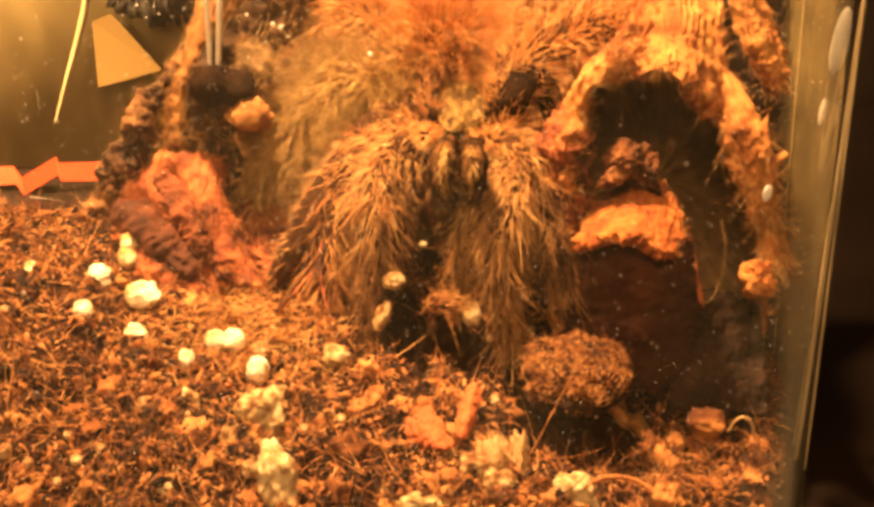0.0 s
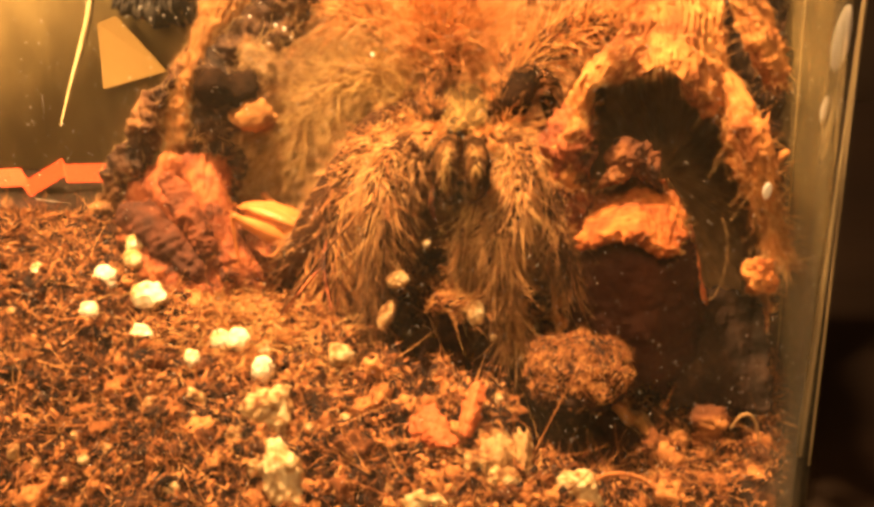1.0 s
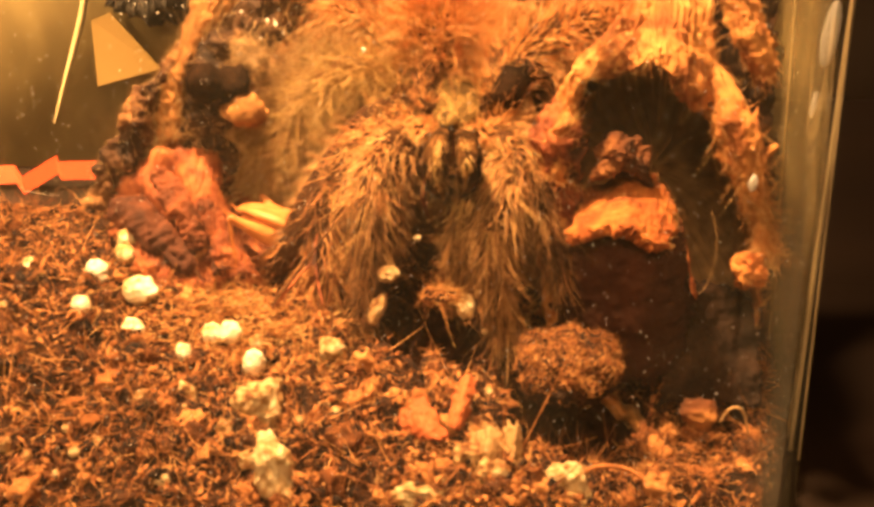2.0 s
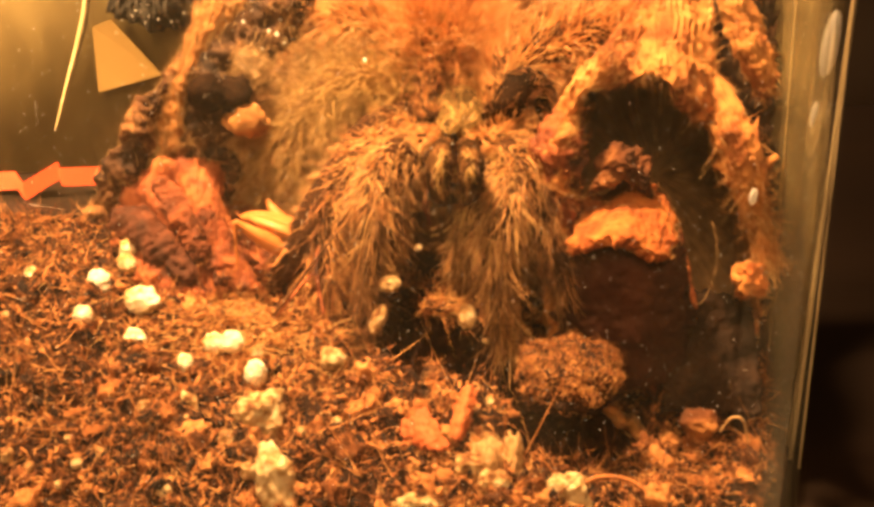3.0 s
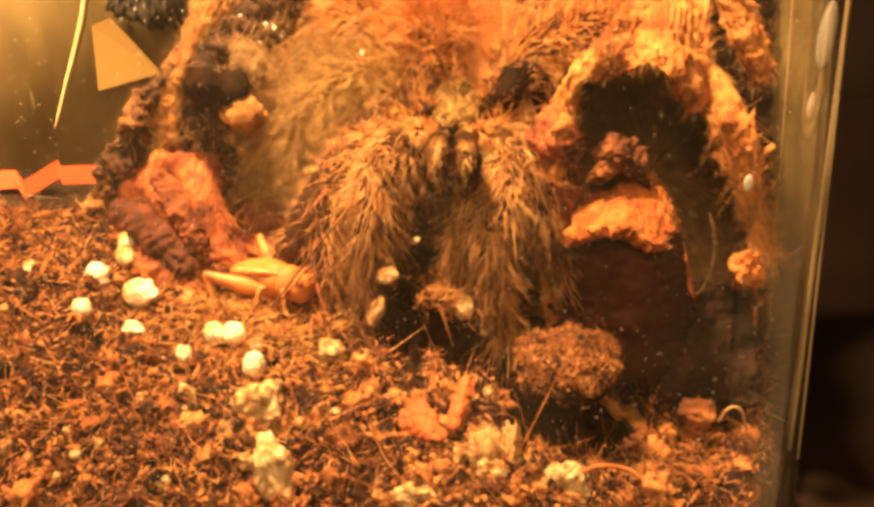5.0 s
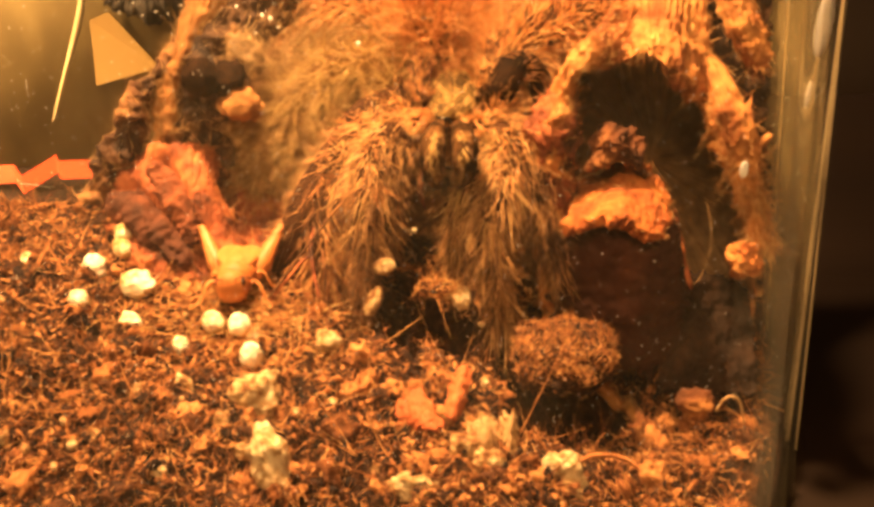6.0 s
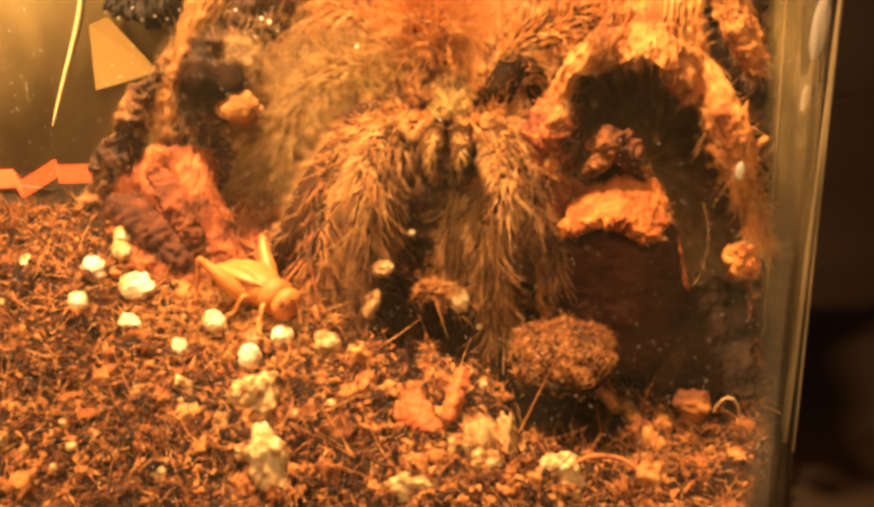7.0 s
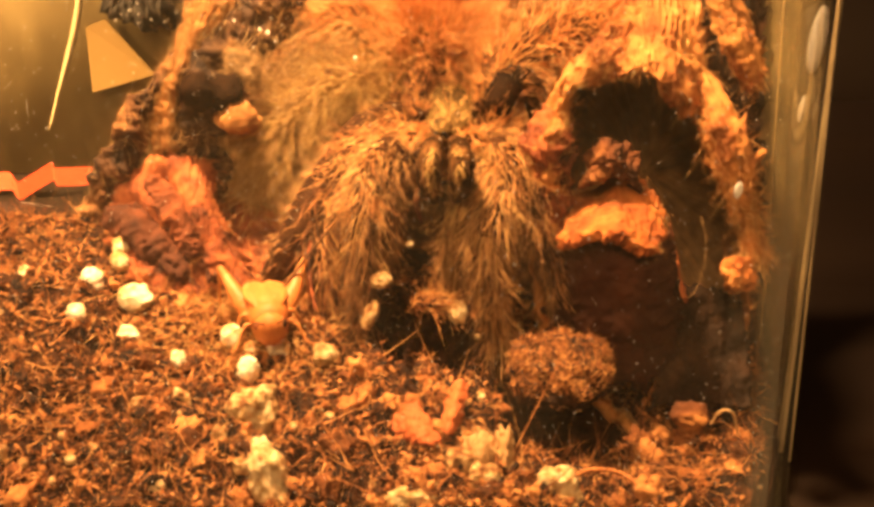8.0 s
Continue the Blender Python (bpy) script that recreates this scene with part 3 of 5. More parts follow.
def build_fibres(rng):
    n = 25000
    roots, ways = np.zeros((n, 3)), np.zeros((n, 3))
    for k in range(n):
        x, y = spot(rng)
        roots[k] = x, y, ground_height(x, y) + rng.uniform(-0.0003, 0.0014)
        a = rng.uniform(0, 6.283)
        ways[k] = math.cos(a), math.sin(a), rng.normal(0.12, 0.3)
    long = n // 16
    v, f = join(hairs(roots[long:], ways[long:], rng.gamma(2.0, 0.0013, n - long).clip(0.0008, 0.009), 0.0002, 0.12, rng, curl=1.4, segments=4),
                hairs(roots[:long], ways[:long], rng.uniform(0.003, 0.009, long), 0.00028, 0.15, rng, curl=1.6, segments=6))
    ob = mesh_object("soil_fibres", inside(v), f, FIBRE)
    tagged(ob, "reddish brown coco fibres strewn over the soil", "coco fibres", kind="stuff")


# ---- the tank, the table and the room ----
def offset_plan(plan, d):
    n, out = len(plan), []
    for i in range(n):
        a, b, c = (Vector(plan[(i + k) % n]) for k in (-1, 0, 1))
        t = (c - a).normalized()
        out.append(b + Vector((t.y, -t.x)) * d)
    return out


def tank_plan():
    plan = []
    for a, b, c in (((LEFT, 0.0), (LEFT, FRONT), (0.0, FRONT)), ((0.0, BACK), (LEFT, BACK), (LEFT, 0.0))):
        a, b, c = Vector(a), Vector(b), Vector(c)
        p, q = b + (a - b).normalized() * 0.0045, b + (c - b).normalized() * 0.0045
        plan.append([tuple(p * (1 - t) ** 2 + b * 2 * t * (1 - t) + q * t * t) for t in (k / 8 for k in range(9))])
    return plan[0] + [tuple(q) for q in spline(RIGHT_END, 8)] + plan[1]


def lean(x, z):
    """The right end of the tank leans outwards."""
    return 0.0205 * (z - 0.08) * max(0.0, x) / 0.113


def build_tank():
    tank = tagged(new("glass_terrarium"), "clear glass terrarium with rounded upright corners on a table", "terrarium")
    tank.location = (0, 0, -0.045)
    inner, outer = tank_plan(), offset_plan(tank_plan(), 0.003)
    n, verts, faces = len(inner), [], []
    for ring, z in ((inner, 0.003), (inner, 0.235), (outer, 0.235), (outer, 0.003)):
        verts += [(p[0] + lean(p[0], z - 0.045), p[1], z) for p in ring]
    for r in range(4):
        for k in range(n):
            j = (k + 1) % n
            a, b = r * n, ((r + 1) % 4) * n
            faces.append((a + k, a + j, b + j, b + k))
    w = mesh_object("glass_wall", verts, faces, GLASS, tank, smooth=False)
    # the panes stay flat, the rounded ends are smooth
    length = [(Vector(inner[k]) - Vector(inner[(k + 1) % n])).length for k in range(n)]
    w.data.polygons.foreach_set("use_smooth", [r in (0, 2) and length[k] < 0.02 for r in range(4) for k in range(n)])
    w.data.materials.append(GLASS_SIDE)
    w.data.polygons.foreach_set("material_index", [int(r in (0, 2) and inner[k][0] > 0.1 and inner[k][1] > 0.045 and length[k] < 0.02) for r in range(4) for k in range(n)])
    w.visible_shadow = False
    # thin pale tubes added as the highlight lines along the glass
    for lo, hi, r in (((0.1091, 0.0270, 0.0040), (0.1136, 0.0270, 0.2300), 0.00040), ((0.1080, 0.0330, 0.0040), (0.1175, 0.0330, 0.2300), 0.00080), ((0.1083, 0.0380, 0.0040), (0.1203, 0.0380, 0.2300), 0.00040), ((0.1158, 0.0955, 0.0040), (0.1148, 0.0955, 0.2300), 0.00030)):
        mid = [(c + d) / 2 for c, d in zip(lo, hi)]
        v, f = tube([(*lo, r), (*mid, r), (*hi, r)], 6, 8)
        mesh_object("edge_highlight", v, f, PALE_STREAK, tank, "thin pale tube standing in for a highlight on the glass corner")
    verts = [(p[0], p[1], z) for z in (0.0, 0.0028) for p in outer]
    faces = [tuple(range(n - 1, -1, -1)), tuple(range(n, 2 * n))] + [(k, (k + 1) % n, n + (k + 1) % n, n + k) for k in range(n)]
    mesh_object("base", verts, faces, GLASS, tank, smooth=False).visible_shadow = False


def box(name, lo, hi, material, label, category, kind=""):
    bm = bmesh.new()
    bmesh.ops.create_cube(bm, size=1)
    for v in bm.verts:
        v.co = [lo[i] + (hi[i] - lo[i]) * (v.co[i] + 0.5) for i in range(3)]
    me = bpy.data.meshes.new(name)
    bm.to_mesh(me)
    bm.free()
    me.materials.append(material)
    return tagged(new(name, me), label, category, kind=kind)


def build_room():
    box("table_top", (-1.0, -0.6, -0.085), (0.9, 0.62, -0.0455), TABLE, "dark brown wooden table under the terrarium", "table", "structure")
    box("floor", (-1.3, -1.1, -0.83), (1.2, 1.0, -0.78), ROOM, "dark floor of the room", "floor", "structure")
    box("wall_back", (-1.3, 0.9, -0.78), (1.2, 1.0, 1.3), ROOM, "dim brown wall of the room", "wall", "structure")
    box("wall_front", (-1.3, -1.1, -0.78), (1.2, -1.0, 1.3), ROOM, "dim brown wall of the room", "wall", "structure")
    box("wall_right", (1.1, -1.0, -0.78), (1.2, 0.9, 1.3), ROOM, "dim brown wall of the room", "wall", "structure")
    box("wall_left", (-1.3, -1.0, -0.78), (-1.2, 0.9, 1.3), ROOM, "dim brown wall of the room", "wall", "structure")
    box("ceiling", (-1.3, -1.1, 1.3), (1.2, 1.0, 1.35), ROOM, "dim ceiling of the room", "ceiling", "structure")


def build_outside():
    """What stands on the table behind the tank."""
    board = tagged(new("board"), "olive brown wooden board standing behind the terrarium", "board")
    bm = bmesh.new()
    bmesh.ops.create_cube(bm, size=1)
    for v in bm.verts:
        v.co = Vector((-0.45 + 0.36 * v.co.x * 2, 0.42 + 0.006 * v.co.y * 2, 0.0755 + 0.12 * v.co.z * 2))
    bmesh.ops.bevel(bm, geom=bm.edges[:], offset=0.002, segments=2, affect="EDGES")
    part("panel", bm, BOARD, board)
    # folded red band
    pts = [(-0.3024, 0.3600, -0.0366), (-0.2711, 0.3520, -0.0334), (-0.2664, 0.3500, -0.0398), (-0.2442, 0.3520, -0.0274), (-0.2426, 0.3500, -0.0310), (-0.2129, 0.3500, -0.0306)]
    verts, faces = [], []
    for k, p in enumerate(pts):
        for dz in (-0.0055, 0.0055):
            for dy in (0.0, 0.001):
                verts.append((p[0], p[1] + dy, p[2] + dz))
    for k in range(len(pts) - 1):
        a, b = 4 * k, 4 * k + 4
        faces += [(a, b, b + 2, a + 2), (a + 1, a + 3, b + 3, b + 1), (a + 2, b + 2, b + 3, a + 3), (a, a + 1, b + 1, b)]
    faces += [(0, 2, 3, 1), (len(verts) - 4, len(verts) - 3, len(verts) - 1, len(verts) - 2)]
    card = [(-0.2311, 0.4000, 0.0518), (-0.2204, 0.4050, 0.0558), (-0.1934, 0.4100, 0.0200), (-0.2320, 0.4000, 0.0110)]
    slab = [(p[0], p[1] + d, p[2]) for d in (0.0, 0.0012) for p in card]
    tagged(mesh_object("card", slab, [(0, 1, 2, 3), (7, 6, 5, 4), (0, 4, 5, 1), (1, 5, 6, 2), (2, 6, 7, 3), (3, 7, 4, 0)], CARD, smooth=False), "yellow paper card leaning on the board", "card")
    v, f = tube([(-0.2153, 0.4000, 0.0696, 0.0060), (-0.2037, 0.4000, 0.0647, 0.0100), (-0.1865, 0.4000, 0.0631, 0.0120), (-0.1691, 0.4000, 0.0634, 0.0120), (-0.1534, 0.4000, 0.0658, 0.0100)], 20, 20, 1.0, 0.006, 0.012, 51, 0.0012)
    tagged(mesh_object("dark_garland", v, f, TINSEL), "dark lumpy garland hung over the board", "garland")
    # pale rod added in place of a streak of reflected light
    v, f = tube([(-0.1829, 0.2750, 0.0887, 0.0016), (-0.1875, 0.2740, 0.0699, 0.0018), (-0.1924, 0.2730, 0.0555, 0.0016), (-0.1992, 0.2720, 0.0384, 0.0011), (-0.2050, 0.2710, 0.0229, 0.0007), (-0.2085, 0.2710, 0.0143, 0.0003)], 8, 10)
    tagged(mesh_object("rod", v, f, PALE_STREAK), "thin pale rod standing in for a reflected streak behind the glass", "rod")
    tagged(mesh_object("zigzag_band", verts, faces, RIBBON, smooth=False), "bright red folded plastic band behind the glass", "plastic band")


def build_branch(name, rows, label, material, bumps=0.0025, size=0.008, seed=1, sides=56, steps=26, flat=1.0, grooves=0.0008, category="branch"):
    v, f = tube(rows, steps, sides, flat, bumps, size, seed, grooves)
    return tagged(mesh_object(name, v, f, material), label, category)


def build_cork_log(rng):
    """A hollow cork log whose broken, ragged mouth faces the front: outer bark, broken face, dark hollow."""
    inner = [(0.0401, 0.0140, 0.0502), (0.0404, 0.0160, 0.0670), (0.0436, 0.0180, 0.0750), (0.0527, 0.0200, 0.0771), (0.0607, 0.0220, 0.0818), (0.0699, 0.0220, 0.0729), (0.0747, 0.0200, 0.0643),
             (0.0814, 0.0240, 0.0504), (0.0890, 0.0260, 0.0335), (0.0911, 0.0260, 0.0165), (0.0894, 0.0240, -0.0171), (0.0659, 0.0200, -0.0235), (0.0495, 0.0200, -0.0128), (0.0419, 0.0160, 0.0261)]
    outer = [(0.0301, 0.0120, 0.0554), (0.0359, 0.0140, 0.0704), (0.0440, 0.0180, 0.0816), (0.0533, 0.0300, 0.0918), (0.0635, 0.0420, 0.1007), (0.0768, 0.0440, 0.0974), (0.0768, 0.0320, 0.0778),
             (0.0785, 0.0260, 0.0622), (0.0853, 0.0260, 0.0498), (0.0906, 0.0260, 0.0322), (0.0923, 0.0260, 0.0157), (0.0903, 0.0240, -0.0182), (0.0652, 0.0240, -0.0311), (0.0349, 0.0200, 0.0011)]
    a, b = spline(inner + inner[:1], 26)[:-1], spline(outer + outer[:1], 26)[:-1]
    n = len(a)
    log = tagged(new("cork_log"), "hollow cork bark log with a ragged orange rim", "cork log")

    def loft(name, rings, material, amount, seed, label=""):
        verts, faces = [], []
        for r in rings:
            for i, q in enumerate(r):
                out = q - a.mean(axis=0)
                out[1] = 0
                out /= np.linalg.norm(out) + 1e-9
                lift = amount * rough(q, 0.012, seed) + amount * 0.3 * ridge(q, 0.005, seed + 1) + amount * 0.16 * rough(q, 0.0024, seed + 2, 4)
                verts.append(q + out * lift * 0.7 + np.array([0, -1.0, 0]) * lift)
        for j in range(len(rings) - 1):
            for i in range(n):
                k = (i + 1) % n
                faces.append((j * n + i, j * n + k, j * n + n + k, j * n + n + i))
        return mesh_object(name, verts, faces, material, log, label)

    way = np.array([0.10, 1.0, -0.02])
    rim = loft("rim", [a * (1 - f) + b * f + np.array([0, -0.004 * math.sin(math.pi * f), 0.0]) for f in np.linspace(0, 1, 30)], BARK, 0.0032, 4, "broken orange cork")
    fuzz(rim, 3000, 0.004, BARK_FIBRE, rng, (0.55, 0, 0.8), 0.15, 0.3)
    loft("shell", [b + way * d + (b - b.mean(axis=0)) * np.array([1, 0, 1]) * d * 0.8 for d in np.linspace(0, 0.045, 24)], BARK, 0.0032, 4)
    hollow = [a + way * d for d in np.linspace(0, 0.05, 18)]
    c = hollow[-1].mean(axis=0)
    hollow += [hollow[-1] * (1 - f) + c * f for f in (0.35, 0.7, 0.99)]
    loft("hollow", hollow, HOLLOW, 0.0032, 4, "dark hollow inside the log")


def bark_plate(name, grid, label, material, nu=130, nv=100, thick=0.004, bumps=0.002, size=0.009, seed=1, grooves=(), ragged=0.006, crack=0.0008, category="bark", grain=0.0):
    v, f = sheet(grid, nu, nv, thick, bumps, size, seed, grooves, ragged, crack, grain)
    return tagged(mesh_object(name, v, f, material), label, category)


def build_barks(rng):
    # chunk before the mouth of the log: ledge, red-brown face darkened for its shade
    chunk = bark_plate("bark_chunk", [
        [(0.0404, 0.0240, 0.0437), (0.0479, 0.0240, 0.0472), (0.0553, 0.0230, 0.0512), (0.0626, 0.0180, 0.0486), (0.0674, 0.0140, 0.0410)],
        [(0.0380, 0.0100, 0.0398), (0.0451, 0.0080, 0.0436), (0.0527, 0.0060, 0.0465), (0.0604, 0.0040, 0.0431), (0.0664, 0.0060, 0.0401)],
        [(0.0367, 0.0040, 0.0364), (0.0444, 0.0000, 0.0401), (0.0510, -0.0040, 0.0421), (0.0587, -0.0050, 0.0370), (0.0643, 0.0000, 0.0377)]],
        "broken chunk of orange cork bark with a dark underside", BARK_ORANGE, seed=21, bumps=0.0012, size=0.016, thick=0.003, crack=0.0, grain=0.00015, ragged=0.003)
    fuzz(chunk, 700, 0.0026, BARK_FIBRE, rng, (0.9, -0.1, 0.2), 0.06, 0.25)
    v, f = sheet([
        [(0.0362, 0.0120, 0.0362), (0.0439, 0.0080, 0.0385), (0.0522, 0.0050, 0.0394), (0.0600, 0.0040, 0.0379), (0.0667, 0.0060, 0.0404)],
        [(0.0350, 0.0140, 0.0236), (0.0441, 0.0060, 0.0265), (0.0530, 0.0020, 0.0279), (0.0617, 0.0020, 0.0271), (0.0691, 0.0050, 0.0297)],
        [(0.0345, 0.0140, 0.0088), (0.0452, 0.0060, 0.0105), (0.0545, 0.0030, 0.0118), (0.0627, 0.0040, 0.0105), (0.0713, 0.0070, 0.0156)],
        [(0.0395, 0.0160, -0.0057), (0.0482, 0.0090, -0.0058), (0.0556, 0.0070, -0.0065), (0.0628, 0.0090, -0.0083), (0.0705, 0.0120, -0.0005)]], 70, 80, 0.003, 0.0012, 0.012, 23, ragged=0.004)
    mesh_object("shaded_face", v, f, BARK_SHADED, chunk, "smooth red-brown face darkened for the shade below the ledge")
    v, f = tube([(0.0662, 0.0050, 0.0416, 0.0002), (0.0681, 0.0040, 0.0346, 0.0002), (0.0695, 0.0040, 0.0269, 0.0003), (0.0706, 0.0040, 0.0223, 0.0008), (0.0716, 0.0050, 0.0194, 0.0002)], 10, 12, 1.0, 0.0005, 0.003, 81)
    mesh_object("torn_edge", v, f, BARK_RED, chunk, "pale torn edge of the bark")
    # knob and column above the ledge
    bark_plate("bark_lump", [
        [(0.0463, 0.0200, 0.0575), (0.0504, 0.0180, 0.0615), (0.0558, 0.0180, 0.0606), (0.0594, 0.0180, 0.0559)],
        [(0.0441, 0.0140, 0.0540), (0.0486, 0.0080, 0.0591), (0.0543, 0.0080, 0.0581), (0.0590, 0.0120, 0.0532)],
        [(0.0426, 0.0140, 0.0479), (0.0484, 0.0100, 0.0515), (0.0552, 0.0100, 0.0517), (0.0598, 0.0120, 0.0475)]], "rough brown knob of cork bark with pale edges", KNOB, 80, 70, 0.004, 0.0018, 0.006, 25, crack=0.0008, ragged=0.003)
    column = bark_plate("bark_column", [
        [(0.0326, 0.0220, 0.0674), (0.0376, 0.0200, 0.0707), (0.0425, 0.0200, 0.0684)],
        [(0.0287, 0.0160, 0.0604), (0.0342, 0.0100, 0.0632), (0.0409, 0.0120, 0.0597)],
        [(0.0312, 0.0180, 0.0477), (0.0353, 0.0120, 0.0493), (0.0412, 0.0160, 0.0474)],
        [(0.0336, 0.0180, 0.0351), (0.0363, 0.0140, 0.0355), (0.0396, 0.0180, 0.0350)]], "upright splinter of orange cork bark", BARK_RED, 60, 90, 0.004, 0.0022, 0.008, 27, crack=0.001, grain=0.0008)
    fuzz(column, 500, 0.004, RED_FIBRE, rng, (0.3, 0, 1), 0.3, 0.3)
    # left piece with two long dark grooves
    piece = bark_plate("bark_piece", [
        [(-0.0835, 0.0300, 0.0519), (-0.0767, 0.0300, 0.0580), (-0.0690, 0.0280, 0.0574), (-0.0617, 0.0300, 0.0557), (-0.0605, 0.0320, 0.0512)],
        [(-0.0916, 0.0240, 0.0438), (-0.0812, 0.0200, 0.0472), (-0.0694, 0.0180, 0.0493), (-0.0607, 0.0200, 0.0479), (-0.0588, 0.0260, 0.0413)],
        [(-0.0879, 0.0140, 0.0370), (-0.0758, 0.0100, 0.0390), (-0.0657, 0.0100, 0.0405), (-0.0585, 0.0140, 0.0384), (-0.0530, 0.0220, 0.0326)],
        [(-0.0775, 0.0060, 0.0268), (-0.0681, 0.0030, 0.0279), (-0.0609, 0.0050, 0.0295), (-0.0538, 0.0100, 0.0285), (-0.0484, 0.0180, 0.0240)],
        [(-0.0677, 0.0020, 0.0211), (-0.0615, 0.0020, 0.0226), (-0.0558, 0.0040, 0.0235), (-0.0507, 0.0080, 0.0228), (-0.0459, 0.0140, 0.0205)]],
        "red ridged bark piece with dark grooves leaning in the soil", BARK_RED, 170, 150, 0.005, 0.0008, 0.010, 29, crack=0.0002, grain=0.0006,
        grooves=[((-0.0852, 0.0200, 0.0424), (-0.0661, 0.0080, 0.0309), 0.0058, 0.013), ((-0.0748, 0.0220, 0.0530), (-0.0616, 0.0100, 0.0349), 0.0036, 0.008), ((-0.0575, 0.0060, 0.0275), (-0.0542, 0.0080, 0.0273), 0.003, 0.009)])
    # strips in the grooves put their shade and maroon tone into colour
    for rows, seed, mat, label in (([(-0.0882, 0.0235, 0.0412, 0.0026), (-0.0811, 0.0175, 0.0399, 0.0058), (-0.0734, 0.0125, 0.0354, 0.0054), (-0.0663, 0.0075, 0.0298, 0.0034), (-0.0616, 0.0045, 0.0235, 0.0014)], 61, GROOVE_SHADE, "dark strip standing for the shade in a groove"), ([(-0.0766, 0.0255, 0.0503, 0.0020), (-0.0710, 0.0195, 0.0453, 0.0040), (-0.0651, 0.0130, 0.0389, 0.0034), (-0.0620, 0.0090, 0.0328, 0.0016)], 62, GROOVE_SHADE_RED, "red-brown strip standing for the shade in a groove"), ([(-0.0572, 0.0040, 0.0287, 0.0016), (-0.0533, 0.0050, 0.0287, 0.0016)], 63, GROOVE_SHADE, "dark strip standing for the shade in a groove")):
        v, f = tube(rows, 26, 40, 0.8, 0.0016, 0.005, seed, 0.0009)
        core = mesh_object("shade_strip", v, f, mat, piece, label)
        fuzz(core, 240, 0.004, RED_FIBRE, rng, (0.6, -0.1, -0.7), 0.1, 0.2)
    fuzz(piece, 2600, 0.0045, RED_FIBRE, rng, (0.55, -0.1, -0.75), 0.2, 0.25)
    ramp = bark_plate("bark_ramp", [
        [(-0.0635, 0.0395, 0.0434), (-0.0567, 0.0415, 0.0403), (-0.0465, 0.0435, 0.0353)],
        [(-0.0595, 0.0335, 0.0341), (-0.0506, 0.0335, 0.0326), (-0.0408, 0.0375, 0.0293)],
        [(-0.0553, 0.0265, 0.0258), (-0.0449, 0.0265, 0.0244), (-0.0367, 0.0315, 0.0226)],
        [(-0.0503, 0.0195, 0.0198), (-0.0423, 0.0195, 0.0191), (-0.0351, 0.0255, 0.0168)]], "orange fibrous slope of bark leaning in the soil", BARK_RED, 70, 80, 0.004, 0.0012, 0.010, 75, crack=0.0004, grain=0.0006)
    fuzz(ramp, 1600, 0.005, RED_FIBRE, rng, (0.6, -0.2, -0.6), 0.35, 0.4)
    scrap = bark_plate("bark_scrap", [
        [(-0.0864, 0.0140, 0.0362), (-0.0796, 0.0120, 0.0357), (-0.0735, 0.0100, 0.0321)],
        [(-0.0807, 0.0080, 0.0309), (-0.0737, 0.0050, 0.0300), (-0.0683, 0.0050, 0.0268)],
        [(-0.0741, 0.0040, 0.0235), (-0.0690, 0.0010, 0.0230), (-0.0644, 0.0010, 0.0210)]], "flat orange scrap of bark beside white grains", BARK_RED, 60, 60, 0.003, 0.0008, 0.009, 39, grain=0.0004)
    fuzz(scrap, 500, 0.003, RED_FIBRE, rng, (0.6, -0.1, -0.6), 0.2, 0.3)
    # wall of bark behind the spider, matted with silk
    bark_plate("bark_slab", [
        [(-0.0742, 0.0850, 0.1000), (-0.0423, 0.0880, 0.1027), (-0.0068, 0.0900, 0.1019), (0.0286, 0.0900, 0.1012), (0.0579, 0.0850, 0.0976)],
        [(-0.0713, 0.0700, 0.0792), (-0.0414, 0.0740, 0.0782), (-0.0067, 0.0780, 0.0771), (0.0284, 0.0780, 0.0766), (0.0536, 0.0700, 0.0739)],
        [(-0.0685, 0.0560, 0.0523), (-0.0439, 0.0580, 0.0498), (-0.0061, 0.0580, 0.0477), (0.0278, 0.0550, 0.0481), (0.0425, 0.0500, 0.0474)],
        [(-0.0674, 0.0460, 0.0267), (-0.0454, 0.0560, 0.0216), (-0.0079, 0.0720, 0.0162), (0.0249, 0.0700, 0.0167), (0.0410, 0.0450, 0.0229)],
        [(-0.0629, 0.0440, 0.0129), (-0.0436, 0.0600, 0.0032), (-0.0090, 0.0800, -0.0064), (0.0251, 0.0760, -0.0049), (0.0430, 0.0450, 0.0050)]],
        "wide tan bark slab behind the spider", SLAB, 160, 140, 0.005, 0.005, 0.012, 31, crack=0.0015)
